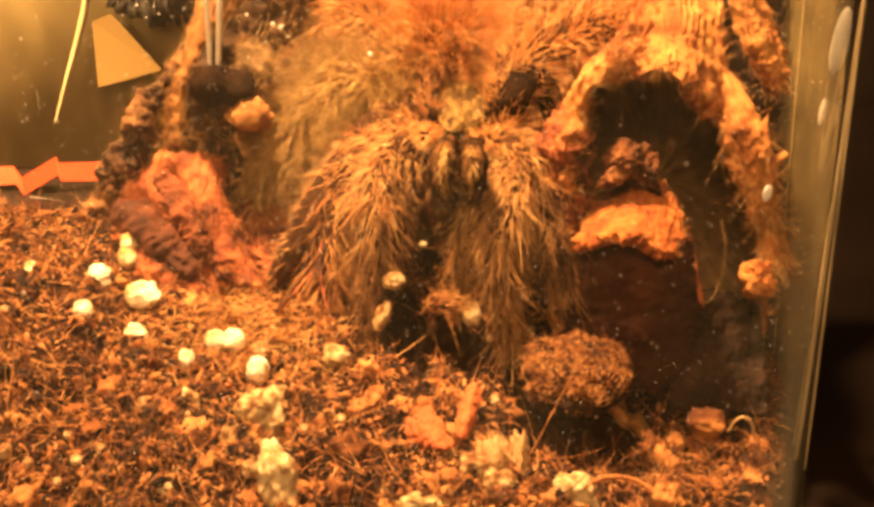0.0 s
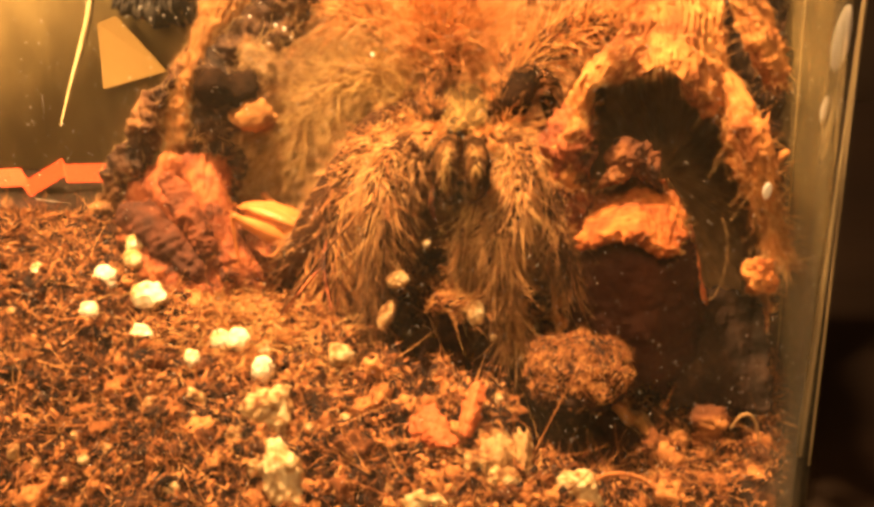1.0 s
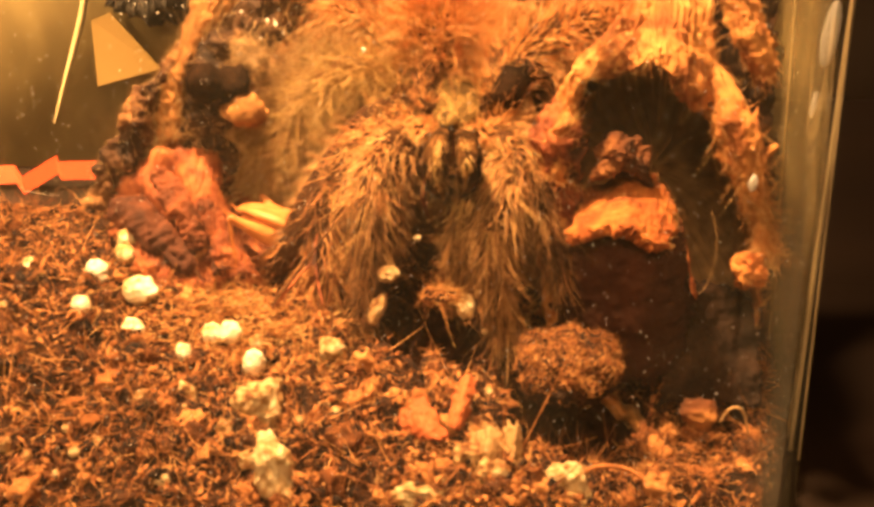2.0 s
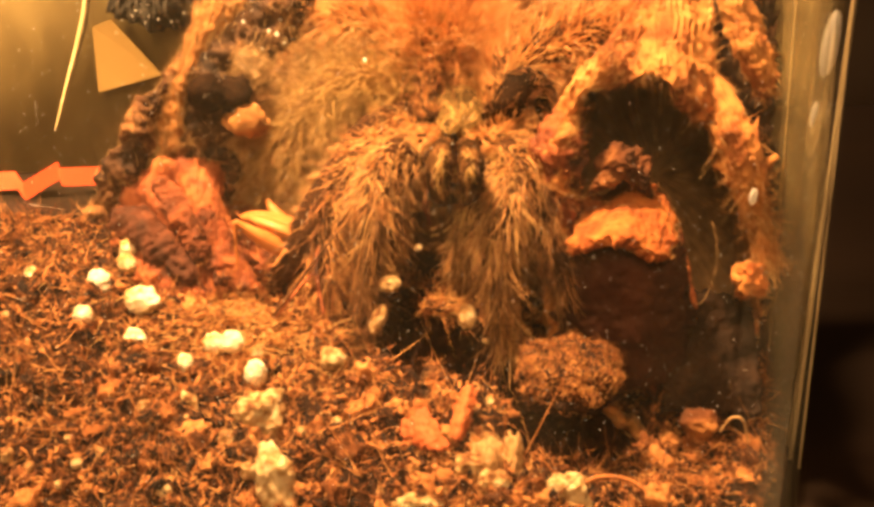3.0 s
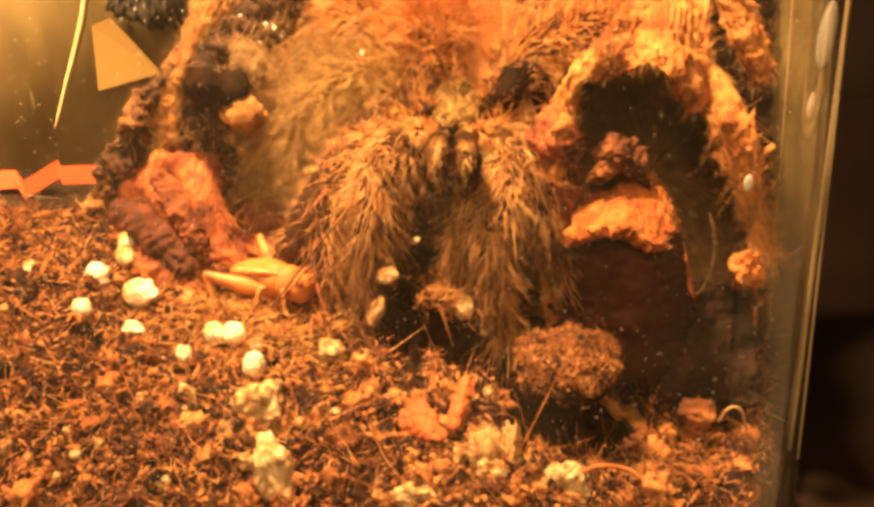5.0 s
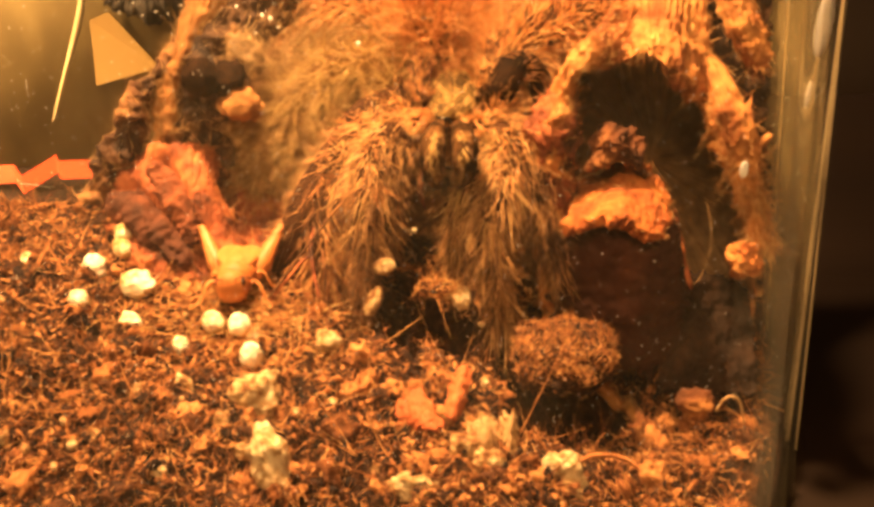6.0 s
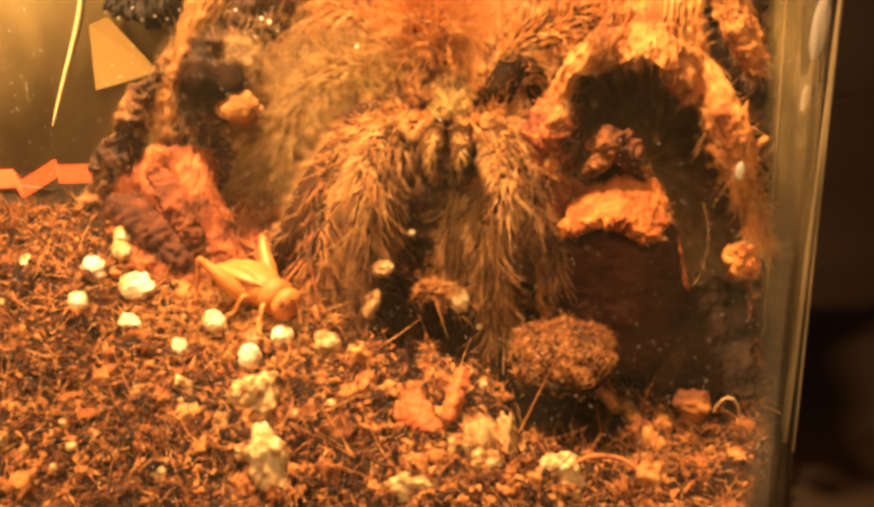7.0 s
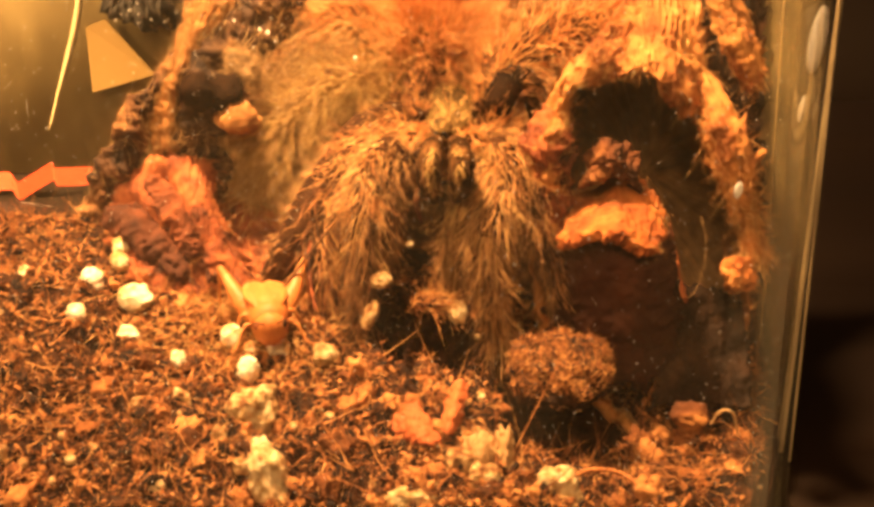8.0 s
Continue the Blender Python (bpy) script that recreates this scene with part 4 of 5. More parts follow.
    strip = bark_plate("bark_strip", [
        [(0.0753, 0.0220, 0.1006), (0.0786, 0.0180, 0.1016), (0.0838, 0.0220, 0.0991)],
        [(0.0784, 0.0200, 0.0896), (0.0814, 0.0150, 0.0909), (0.0883, 0.0200, 0.0895)],
        [(0.0828, 0.0180, 0.0813), (0.0851, 0.0130, 0.0821), (0.0909, 0.0170, 0.0821)],
        [(0.0864, 0.0160, 0.0737), (0.0877, 0.0130, 0.0743), (0.0906, 0.0160, 0.0744)]], "narrow orange strip of cork bark", BARK, 60, 90, 0.004, 0.0010, 0.010, 33, crack=0.0002, grain=0.0008)
    fuzz(strip, 600, 0.003, BARK_FIBRE, rng, (0.5, 0, -0.9), 0.12, 0.3)
    flake = bark_plate("cork_flake", [
        [(0.0554, 0.0500, 0.1003), (0.0612, 0.0420, 0.1023), (0.0694, 0.0420, 0.1021), (0.0786, 0.0500, 0.0998)],
        [(0.0556, 0.0360, 0.0896), (0.0602, 0.0270, 0.0920), (0.0675, 0.0270, 0.0918), (0.0766, 0.0360, 0.0877)],
        [(0.0523, 0.0240, 0.0809), (0.0590, 0.0160, 0.0848), (0.0666, 0.0150, 0.0827), (0.0762, 0.0260, 0.0773)],
        [(0.0527, 0.0200, 0.0754), (0.0596, 0.0140, 0.0797), (0.0673, 0.0120, 0.0733), (0.0766, 0.0200, 0.0673)]], "bright fibrous flake of broken cork bark", BARK, 100, 100, 0.004, 0.0009, 0.010, 37, grain=0.0009)
    fuzz(flake, 1400, 0.0038, BARK_FIBRE, rng, (0.3, -0.2, -0.9), 0.2, 0.25)
    flank = bark_plate("bark_flake", [
        [(0.0726, 0.0320, 0.0787), (0.0744, 0.0270, 0.0798), (0.0773, 0.0280, 0.0781)],
        [(0.0757, 0.0160, 0.0665), (0.0786, 0.0100, 0.0681), (0.0846, 0.0100, 0.0669)],
        [(0.0775, 0.0140, 0.0585), (0.0804, 0.0070, 0.0609), (0.0877, 0.0080, 0.0598)],
        [(0.0799, 0.0140, 0.0510), (0.0826, 0.0080, 0.0525), (0.0883, 0.0090, 0.0513)],
        [(0.0841, 0.0160, 0.0446), (0.0855, 0.0100, 0.0457), (0.0884, 0.0100, 0.0454)],
        [(0.0884, 0.0160, 0.0361), (0.0886, 0.0110, 0.0371), (0.0903, 0.0110, 0.0371)],
        [(0.0900, 0.0160, 0.0290), (0.0900, 0.0110, 0.0300), (0.0914, 0.0110, 0.0303)]], "ragged orange flake of cork bark by the glass", BARK, 50, 120, 0.003, 0.0016, 0.012, 35, ragged=0.006, crack=0.0002, grain=0.0010)
    fuzz(flank, 2600, 0.0060, BARK_FIBRE, rng, (0.55, 0, -0.8), 0.35, 0.45)
    stub = bark_plate("bark_flake", [
        [(0.0828, 0.0120, 0.0294), (0.0849, 0.0060, 0.0320), (0.0895, 0.0060, 0.0323)],
        [(0.0818, 0.0100, 0.0263), (0.0840, 0.0040, 0.0287), (0.0896, 0.0050, 0.0280)],
        [(0.0838, 0.0120, 0.0205), (0.0862, 0.0070, 0.0217), (0.0899, 0.0070, 0.0226)]], "ragged orange flake of cork bark by the glass", BARK_ORANGE, 60, 54, 0.003, 0.0009, 0.007, 36, ragged=0.0025, crack=0.0005, grain=0.0005,
        grooves=[((0.0832, 0.0050, 0.0293), (0.0889, 0.0050, 0.0289), 0.0014, 0.0014)])
    fuzz(stub, 300, 0.0025, BARK_FIBRE, rng, (0.8, 0, -0.3), 0.15, 0.3)
    # plate added to cover lit soil and darken the log's foot
    bark_plate("darkening_plate", [
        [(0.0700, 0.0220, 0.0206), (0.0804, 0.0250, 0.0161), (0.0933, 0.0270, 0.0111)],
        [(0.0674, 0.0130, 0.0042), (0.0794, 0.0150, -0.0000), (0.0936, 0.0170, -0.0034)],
        [(0.0637, 0.0040, -0.0114), (0.0785, 0.0060, -0.0133), (0.0932, 0.0080, -0.0150)]], "dull brown plate added to darken the foot of the log", BARK_DARK, 60, 70, 0.004, 0.0014, 0.014, 77, ragged=0.003)
    # dark plate added to give the brown interior behind the log
    bark_plate("dark_backing", [
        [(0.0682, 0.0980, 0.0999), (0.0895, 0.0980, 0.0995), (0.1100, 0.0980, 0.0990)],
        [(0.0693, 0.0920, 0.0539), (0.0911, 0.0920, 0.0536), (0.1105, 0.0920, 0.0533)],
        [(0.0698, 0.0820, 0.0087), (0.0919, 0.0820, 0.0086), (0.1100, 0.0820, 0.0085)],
        [(0.0685, 0.0600, -0.0321), (0.0902, 0.0600, -0.0320), (0.1054, 0.0600, -0.0320)]], "dark brown plate added to fill the dark interior behind the log", BARK_DARK, 90, 110, 0.004, 0.003, 0.012, 71)
    web = bark_plate("bark_flap", [
        [(-0.0671, 0.0460, 0.0994), (-0.0580, 0.0420, 0.1000), (-0.0513, 0.0500, 0.0972)],
        [(-0.0702, 0.0400, 0.0869), (-0.0634, 0.0350, 0.0877), (-0.0590, 0.0440, 0.0853)],
        [(-0.0744, 0.0360, 0.0758), (-0.0680, 0.0310, 0.0776), (-0.0669, 0.0400, 0.0745)],
        [(-0.0779, 0.0340, 0.0675), (-0.0708, 0.0290, 0.0686), (-0.0689, 0.0380, 0.0650)],
        [(-0.0780, 0.0320, 0.0563), (-0.0715, 0.0280, 0.0566), (-0.0686, 0.0360, 0.0559)]], "tan webbed flap of bark beside the branch", WEBBED, 70, 120, 0.004, 0.0016, 0.016, 79, crack=0.0, grain=0.0007)
    fuzz(web, 2600, 0.007, SILK, rng, (0.4, 0, 0.9), 0.4, 0.4, 0.0001)
    branch = build_branch("branch", [(-0.0960, 0.0280, 0.0394, 0.0026), (-0.0924, 0.0290, 0.0480, 0.0034), (-0.0858, 0.0300, 0.0568, 0.0044), (-0.0816, 0.0300, 0.0659, 0.0044), (-0.0771, 0.0330, 0.0716, 0.0030), (-0.0719, 0.0370, 0.0779, 0.0022), (-0.0672, 0.0420, 0.0835, 0.0018)],
                 "knotty brown driftwood branch", BRANCH, 0.0030, 0.008, 9, grooves=0.0008)
    fuzz(branch, 1300, 0.004, SILK, rng, (0.4, 0, 0.9), 0.3, 0.35, 0.0001)
    root = build_branch("dark_root", [(-0.0618, 0.0360, 0.0333, 0.0030), (-0.0625, 0.0360, 0.0452, 0.0050), (-0.0644, 0.0360, 0.0601, 0.0065), (-0.0638, 0.0380, 0.0725, 0.0080), (-0.0573, 0.0450, 0.0841, 0.0070), (-0.0464, 0.0500, 0.0912, 0.0070), (-0.0392, 0.0500, 0.1020, 0.0060)],
                 "knobbly brown root beside the spider", ROOT, 0.0032, 0.009, 11, grooves=0.0005)
    fuzz(root, 2600, 0.005, SILK, rng, (0.3, 0, 0.9), 0.4, 0.6, 0.0001)
    build_branch("burl", [(-0.0600, 0.0360, 0.0744, 0.0030), (-0.0543, 0.0300, 0.0738, 0.0046), (-0.0514, 0.0300, 0.0719, 0.0036)], "round dark burl on the root", BURL, 0.0012, 0.004, 12, 24, 8)
    build_branch("burl", [(-0.0636, 0.0300, 0.0755, 0.0020), (-0.0606, 0.0260, 0.0749, 0.0050), (-0.0593, 0.0280, 0.0724, 0.0030)], "round dark burl on the root", BURL, 0.0014, 0.004, 13, 24, 8)
    build_branch("wood_knob", [(-0.0565, 0.0320, 0.0660, 0.0022), (-0.0513, 0.0280, 0.0670, 0.0042), (-0.0470, 0.0320, 0.0649, 0.0024)], "worn tan knob of wood on the root", WEBBED, 0.0008, 0.006, 14, 30, 14)


# ---- the spider ----
def build_spider(rng):
    spider = tagged(new("tarantula"), "large hairy orange-brown tarantula facing the glass", "tarantula")

    def leg(name, rows, hair, count=900, length=0.006, droop=0.12, lean=1.25, width=0.00017, flat=1.0, skin=SKIN, upper=0, under=HAIR_COAT, low=None, thin=False):
        v, f = tube(rows, 8, 14, 1.0, 0.0004, 0.004, 2)
        ob = mesh_object(name, v, f, skin, spider)
        top = rows[:-2] if low else rows
        hv, hf = hairs_on_tube(top, int(count * (0.48 if low else 0.8)), length * 1.45, width * 1.2, droop, rng, lean * 0.85, 0.42, flat=flat, tuft=4)
        mesh_object("setae", hv, hf, hair, ob)
        if low:
            hv, hf = hairs_on_tube(rows[-3:], int(count * 0.36), length * 1.25, width * 1.2, droop, rng, lean * 1.3, 0.36, flat=flat, tuft=4)
            mesh_object("lower_setae", hv, hf, low, ob, "darker brown hair on the lower leg")
        hv, hf = hairs_on_tube(rows, int(count * (0.3 if thin else 0.9)), length * 0.55, width, droop, rng, 1.0, 0.5, tuft=2)
        mesh_object("underfur", hv, hf, under, ob)
        if upper:
            hv, hf = hairs_on_tube(rows[:3], upper, length * 1.1, width * 1.1, droop, rng, lean * 0.7)
            mesh_object("upper_setae", hv, hf, HAIR_ORANGE, ob, "bright orange hair on the upper leg")

    def lump(name, centre, radii, hair, count, length, lean, skin=SKIN, turn=(0, 0, 0), droop=0.1, width=0.00017):
        v, f = ball(centre, radii, turn, 0.06, 0.004, 3)
        ob = mesh_object(name, v, f, skin, spider)
        if count:
            hv, hf = hairs_on_ball(centre, radii, count, length, width, droop, rng, lean, turn=turn)
            mesh_object("setae", hv, hf, hair, ob)

    lump("abdomen", (0.0011, 0.0640, 0.0823), (0.0135, 0.017, 0.0145), HAIR_ORANGE, 5200, 0.017, (0, -0.15, 0.75), width=0.00018)
    lump("carapace", (0.0081, 0.0360, 0.0672), (0.0066, 0.012, 0.0030), HAIR_OLIVE, 1500, 0.0024, (0, 1.6, 0.4), CARAPACE, (25, 0, 0))
    lump("eye_mound", (0.0064, 0.0205, 0.0655), (0.0028, 0.0075, 0.0022), HAIR_OLIVE, 240, 0.0014, (0, 1.2, 0.2), CARAPACE)
    for side in ((-0.0006, 0.0200, 0.0633), (0.0147, 0.0200, 0.0619)):
        lump("cheek", side, (0.0024, 0.003, 0.0022), HAIR_ORANGE, 420, 0.0034, (0, -0.5, -0.2))
    for px in ((0.0052, 0.0132, 0.0653), (0.0074, 0.0132, 0.0652), (0.0043, 0.0134, 0.0643), (0.0064, 0.0128, 0.0642), (0.0082, 0.0134, 0.0641)):
        v, f = ball(px, (0.0007, 0.0007, 0.0007), level=2)
        mesh_object("eye", v, f, BLACK, spider)
    for rows, band in (([(0.0054, 0.0140, 0.0630, 0.0018), (0.0042, 0.0040, 0.0625, 0.0032), (0.0038, -0.0010, 0.0588, 0.0035), (0.0040, 0.0010, 0.0532, 0.0026), (0.0051, 0.0040, 0.0493, 0.0010)], [(0.0052, 0.0017, 0.0646, 0.0005), (0.0047, -0.0015, 0.0630, 0.0007), (0.0046, -0.0055, 0.0600, 0.0009), (0.0046, -0.0033, 0.0554, 0.0008), (0.0052, -0.0008, 0.0527, 0.0004)]),
                       ([(0.0098, 0.0140, 0.0629, 0.0018), (0.0117, 0.0040, 0.0624, 0.0032), (0.0124, -0.0010, 0.0587, 0.0035), (0.0118, 0.0010, 0.0531, 0.0026), (0.0104, 0.0040, 0.0492, 0.0010)], [(0.0107, 0.0017, 0.0645, 0.0005), (0.0116, -0.0015, 0.0629, 0.0008), (0.0120, -0.0055, 0.0602, 0.0008), (0.0116, -0.0033, 0.0562, 0.0007), (0.0110, -0.0008, 0.0532, 0.0004)])):
        leg("chelicera", rows, HAIR_COAT, 150, 0.0026, 0.1, 4.5, 0.00012, skin=CHELICERA, under=HAIR_DARK, thin=True)
        v, f = tube(band, 8, 12, 0.6, 0.0003, 0.0015, 83)
        fur = mesh_object("fur_band", v, f, CHELICERA, spider, "pale band of fur down the chelicera")
        hv, hf = hairs_on_tube(band, 420, 0.0022, 0.00012, 0.0, rng, 4.0, 0.25)
        mesh_object("setae", hv, hf, HAIR_OLIVE, fur)
    for a, b, c in (((0.0011, 0.0180, 0.0503, 0.0013), (-0.0007, 0.0170, 0.0451, 0.0010), (0.0002, 0.0200, 0.0386, 0.0003)), ((0.0090, 0.0180, 0.0502, 0.0013), (0.0071, 0.0170, 0.0450, 0.0010), (0.0057, 0.0200, 0.0386, 0.0003))):
        v, f = tube([a, b, c], 6, 10)
        mesh_object("fang", v, f, BARK_RED, spider, "dark red curved fang")
    # palps and legs
    leg("palp", [(-0.0016, 0.0280, 0.0572, 0.0030), (-0.0071, 0.0180, 0.0542, 0.0035), (-0.0098, 0.0120, 0.0473, 0.0035), (-0.0091, 0.0120, 0.0372, 0.0030), (-0.0106, 0.0140, 0.0286, 0.0022)], HAIR_TAN, 800, 0.006, 0.15, 2.8, low=HAIR_BROWN)
    leg("palp", [(0.0128, 0.0280, 0.0575, 0.0030), (0.0155, 0.0160, 0.0545, 0.0036), (0.0129, 0.0110, 0.0452, 0.0038), (0.0096, 0.0100, 0.0346, 0.0033), (0.0081, 0.0120, 0.0211, 0.0022)], HAIR_OLIVE, 1300, 0.0068, 0.15, 3.0, low=HAIR_TAN, under=HAIR_BROWN)
    leg("leg", [(0.0147, 0.0300, 0.0605, 0.0038), (0.0229, 0.0180, 0.0578, 0.0046), (0.0213, 0.0080, 0.0490, 0.0046), (0.0183, 0.0040, 0.0381, 0.0042), (0.0198, 0.0030, 0.0260, 0.0034), (0.0212, 0.0040, 0.0105, 0.0026)], HAIR_TAN, 1900, 0.0075, 0.2, 2.2, upper=420, low=HAIR_TAN, under=HAIR_BROWN)
    leg("leg", [(0.0170, 0.0340, 0.0612, 0.0038), (0.0276, 0.0240, 0.0571, 0.0045), (0.0310, 0.0150, 0.0485, 0.0043), (0.0332, 0.0120, 0.0370, 0.0035), (0.0380, 0.0120, 0.0211, 0.0026)], HAIR_TAN, 1300, 0.0075, 0.2, 2.0, upper=520, low=HAIR_BROWN)
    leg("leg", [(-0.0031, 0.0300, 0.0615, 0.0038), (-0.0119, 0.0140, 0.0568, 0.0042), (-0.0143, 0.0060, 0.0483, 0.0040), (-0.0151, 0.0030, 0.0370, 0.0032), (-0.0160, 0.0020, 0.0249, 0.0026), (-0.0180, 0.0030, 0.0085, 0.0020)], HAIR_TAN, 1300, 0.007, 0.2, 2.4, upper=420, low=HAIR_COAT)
    leg("leg", [(-0.0049, 0.0340, 0.0638, 0.0038), (-0.0144, 0.0260, 0.0602, 0.0042), (-0.0239, 0.0180, 0.0512, 0.0042), (-0.0271, 0.0120, 0.0405, 0.0036), (-0.0275, 0.0080, 0.0275, 0.0030), (-0.0292, 0.0080, 0.0096, 0.0020)], HAIR_RUST, 1400, 0.0065, 0.2, 1.5, upper=560)
    leg("leg", [(-0.0068, 0.0400, 0.0659, 0.0038), (-0.0163, 0.0300, 0.0632, 0.0045), (-0.0243, 0.0220, 0.0534, 0.0046), (-0.0304, 0.0150, 0.0435, 0.0052), (-0.0358, 0.0130, 0.0338, 0.0050), (-0.0428, 0.0140, 0.0241, 0.0028)], HAIR_BROWN, 330, 0.004)
    leg("leg", [(-0.0063, 0.0450, 0.0689, 0.0038), (-0.0206, 0.0450, 0.0756, 0.0050), (-0.0356, 0.0450, 0.0677, 0.0050), (-0.0465, 0.0450, 0.0529, 0.0045), (-0.0529, 0.0450, 0.0340, 0.0030)], HAIR_OLIVE, 3000, 0.011, 0.1, 0.6, 0.00013, skin=SLAB, under=HAIR_OLIVE)
    leg("leg", [(0.0162, 0.0420, 0.0660, 0.0038), (0.0242, 0.0450, 0.0781, 0.0048), (0.0398, 0.0450, 0.0865, 0.0050), (0.0515, 0.0400, 0.0899, 0.0042), (0.0570, 0.0350, 0.0889, 0.0030)], HAIR_ORANGE, 2000, 0.008, -0.05)
    # near-black skin and hair put the shaded pocket here into colour
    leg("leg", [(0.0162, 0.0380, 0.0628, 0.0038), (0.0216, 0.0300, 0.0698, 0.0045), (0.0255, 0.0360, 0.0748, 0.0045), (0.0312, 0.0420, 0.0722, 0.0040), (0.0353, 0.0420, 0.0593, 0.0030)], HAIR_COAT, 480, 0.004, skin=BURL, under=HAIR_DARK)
    leg("leg", [(-0.0033, 0.0500, 0.0745, 0.0040), (-0.0147, 0.0550, 0.0869, 0.0050), (-0.0243, 0.0550, 0.0919, 0.0050), (-0.0353, 0.0600, 0.0850, 0.0040)], HAIR_ORANGE, 1600, 0.009, -0.05)
    # upright rust-coloured leg bases on both sides of the carapace
    leg("coxa", [(0.0005, 0.0330, 0.0656, 0.0024), (-0.0009, 0.0380, 0.0712, 0.0028), (-0.0006, 0.0460, 0.0770, 0.0028)], HAIR_RUST, 420, 0.0026, -0.05, 1.2)
    leg("coxa", [(0.0173, 0.0300, 0.0619, 0.0026), (0.0206, 0.0310, 0.0682, 0.0032), (0.0211, 0.0380, 0.0748, 0.0034), (0.0196, 0.0480, 0.0820, 0.0030)], HAIR_ORANGE, 700, 0.0034, -0.05, 1.2)
    # black bristly lump put in for the dark gap under the chelicerae
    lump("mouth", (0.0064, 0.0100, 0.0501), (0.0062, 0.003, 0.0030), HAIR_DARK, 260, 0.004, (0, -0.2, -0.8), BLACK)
    return spider


# ---- the cricket ----
def build_cricket(rng):
    """Head towards +x, belly down, 25 mm long."""
    c = tagged(new("cricket"), "pale orange cricket with long hind legs on the soil", "cricket")
    v, f = tube([(-0.0115, 0, 0.0022, 0.0008), (-0.009, 0, 0.0033, 0.0034), (-0.004, 0, 0.0042, 0.0046), (0.001, 0, 0.0045, 0.0047), (0.004, 0, 0.0044, 0.0042)], 6, 16, 0.95)
    mesh_object("abdomen", v, f, CRICKET, c)
    v, f = ball((0.0055, 0, 0.0044), (0.0036, 0.0043, 0.0043), level=3)
    mesh_object("thorax", v, f, CRICKET, c)
    v, f = ball((0.0095, 0, 0.004), (0.003, 0.0038, 0.0042), (0, 15, 0), level=3)
    head = mesh_object("head", v, f, CRICKET, c)
    c.scale = (1.14, 1.14, 1.14)
    thighs = []
    for s in (-1, 1):
        v, f = ball((0.0106, s * 0.0029, 0.0056), (0.0009, 0.0007, 0.0011), level=2)
        mesh_object("eye", v, f, BARK_RED, head)
        v, f = tube([(0.0108, s * 0.0008, 0.0058, 0.0002), (0.016, s * 0.004, 0.009, 0.00015), (0.022, s * 0.009, 0.010, 0.0001), (0.027, s * 0.013, 0.008, 0.00006)], 6, 5)
        mesh_object("antenna", v, f, WOOD, head)
        v, f = tube([(0.005, s * 0.0022, 0.0072, 0.0006), (-0.002, s * 0.0024, 0.0072, 0.0030), (-0.009, s * 0.0018, 0.0058, 0.0026), (-0.0135, s * 0.0012, 0.0042, 0.0006)], 8, 18, 0.5, 0.0003, 0.0012, 91 + s, 0.0002)
        mesh_object("wing", v, f, CRICKET_PALE, c)
        v, f = tube([(0, 0, 0, 0.0018), (-0.0028, s * 0.0022, 0.0028, 0.0022), (-0.0068, s * 0.0048, 0.0068, 0.0013), (-0.009, s * 0.0064, 0.0092, 0.0008)], 7, 12)
        femur = mesh_object("hind_femur", v, f, CRICKET_PALE, c)
        femur.location = (0.0008, s * 0.0034, 0.003)
        thighs.append(femur)
        v, f = tube([(-0.009, s * 0.0064, 0.0092, 0.0006), (-0.0095, s * 0.0068, 0.003, 0.0004), (-0.0098, s * 0.0072, -0.0022, 0.0003), (-0.0125, s * 0.0076, -0.0028, 0.0002)], 6, 7)
        mesh_object("hind_tibia", v, f, CRICKET_PALE, femur)
        for x, fx in ((0.005, 0.004), (0.0025, -0.002)):
            v, f = tube([(x, s * 0.002, 0.0028, 0.0007), (x + fx * 0.6, s * 0.0055, 0.0042, 0.0005), (x + fx, s * 0.0075, 0.0004, 0.0003), (x + fx * 1.5, s * 0.009, 0.0001, 0.0002)], 5, 7)
            mesh_object("leg", v, f, CRICKET_PALE, c)
        v, f = tube([(-0.0112, s * 0.0006, 0.0022, 0.0003), (-0.0165, s * 0.003, 0.003, 0.0001)], 4, 5)
        mesh_object("cercus", v, f, CRICKET_PALE, c)
    return c, thighs


def build_tongs():
    """Tip at the origin, the arms run up."""
    t = tagged(new("feeding_tongs"), "slim polished steel feeding tongs held over the soil", "tongs")
    for s in (-1, 1):
        v, f = tube([(s * 0.0003, 0, 0.0, 0.0005), (s * 0.0011, 0, 0.012, 0.0008), (s * 0.002, 0, 0.035, 0.0011), (s * 0.0045, 0, 0.09, 0.0014), (s * 0.003, 0, 0.16, 0.0016)], 10, 12, 0.6)
        mesh_object("arm", v, f, STEEL, t)
        v, f = tube([(s * 0.0003, 0, -0.002, 0.0005), (s * 0.0006, 0, 0.006, 0.0011), (s * 0.0011, 0, 0.012, 0.0011)], 6, 10)
        mesh_object("tip", v, f, BARK_DARK, t, "dark ribbed gripping tip")
    return t


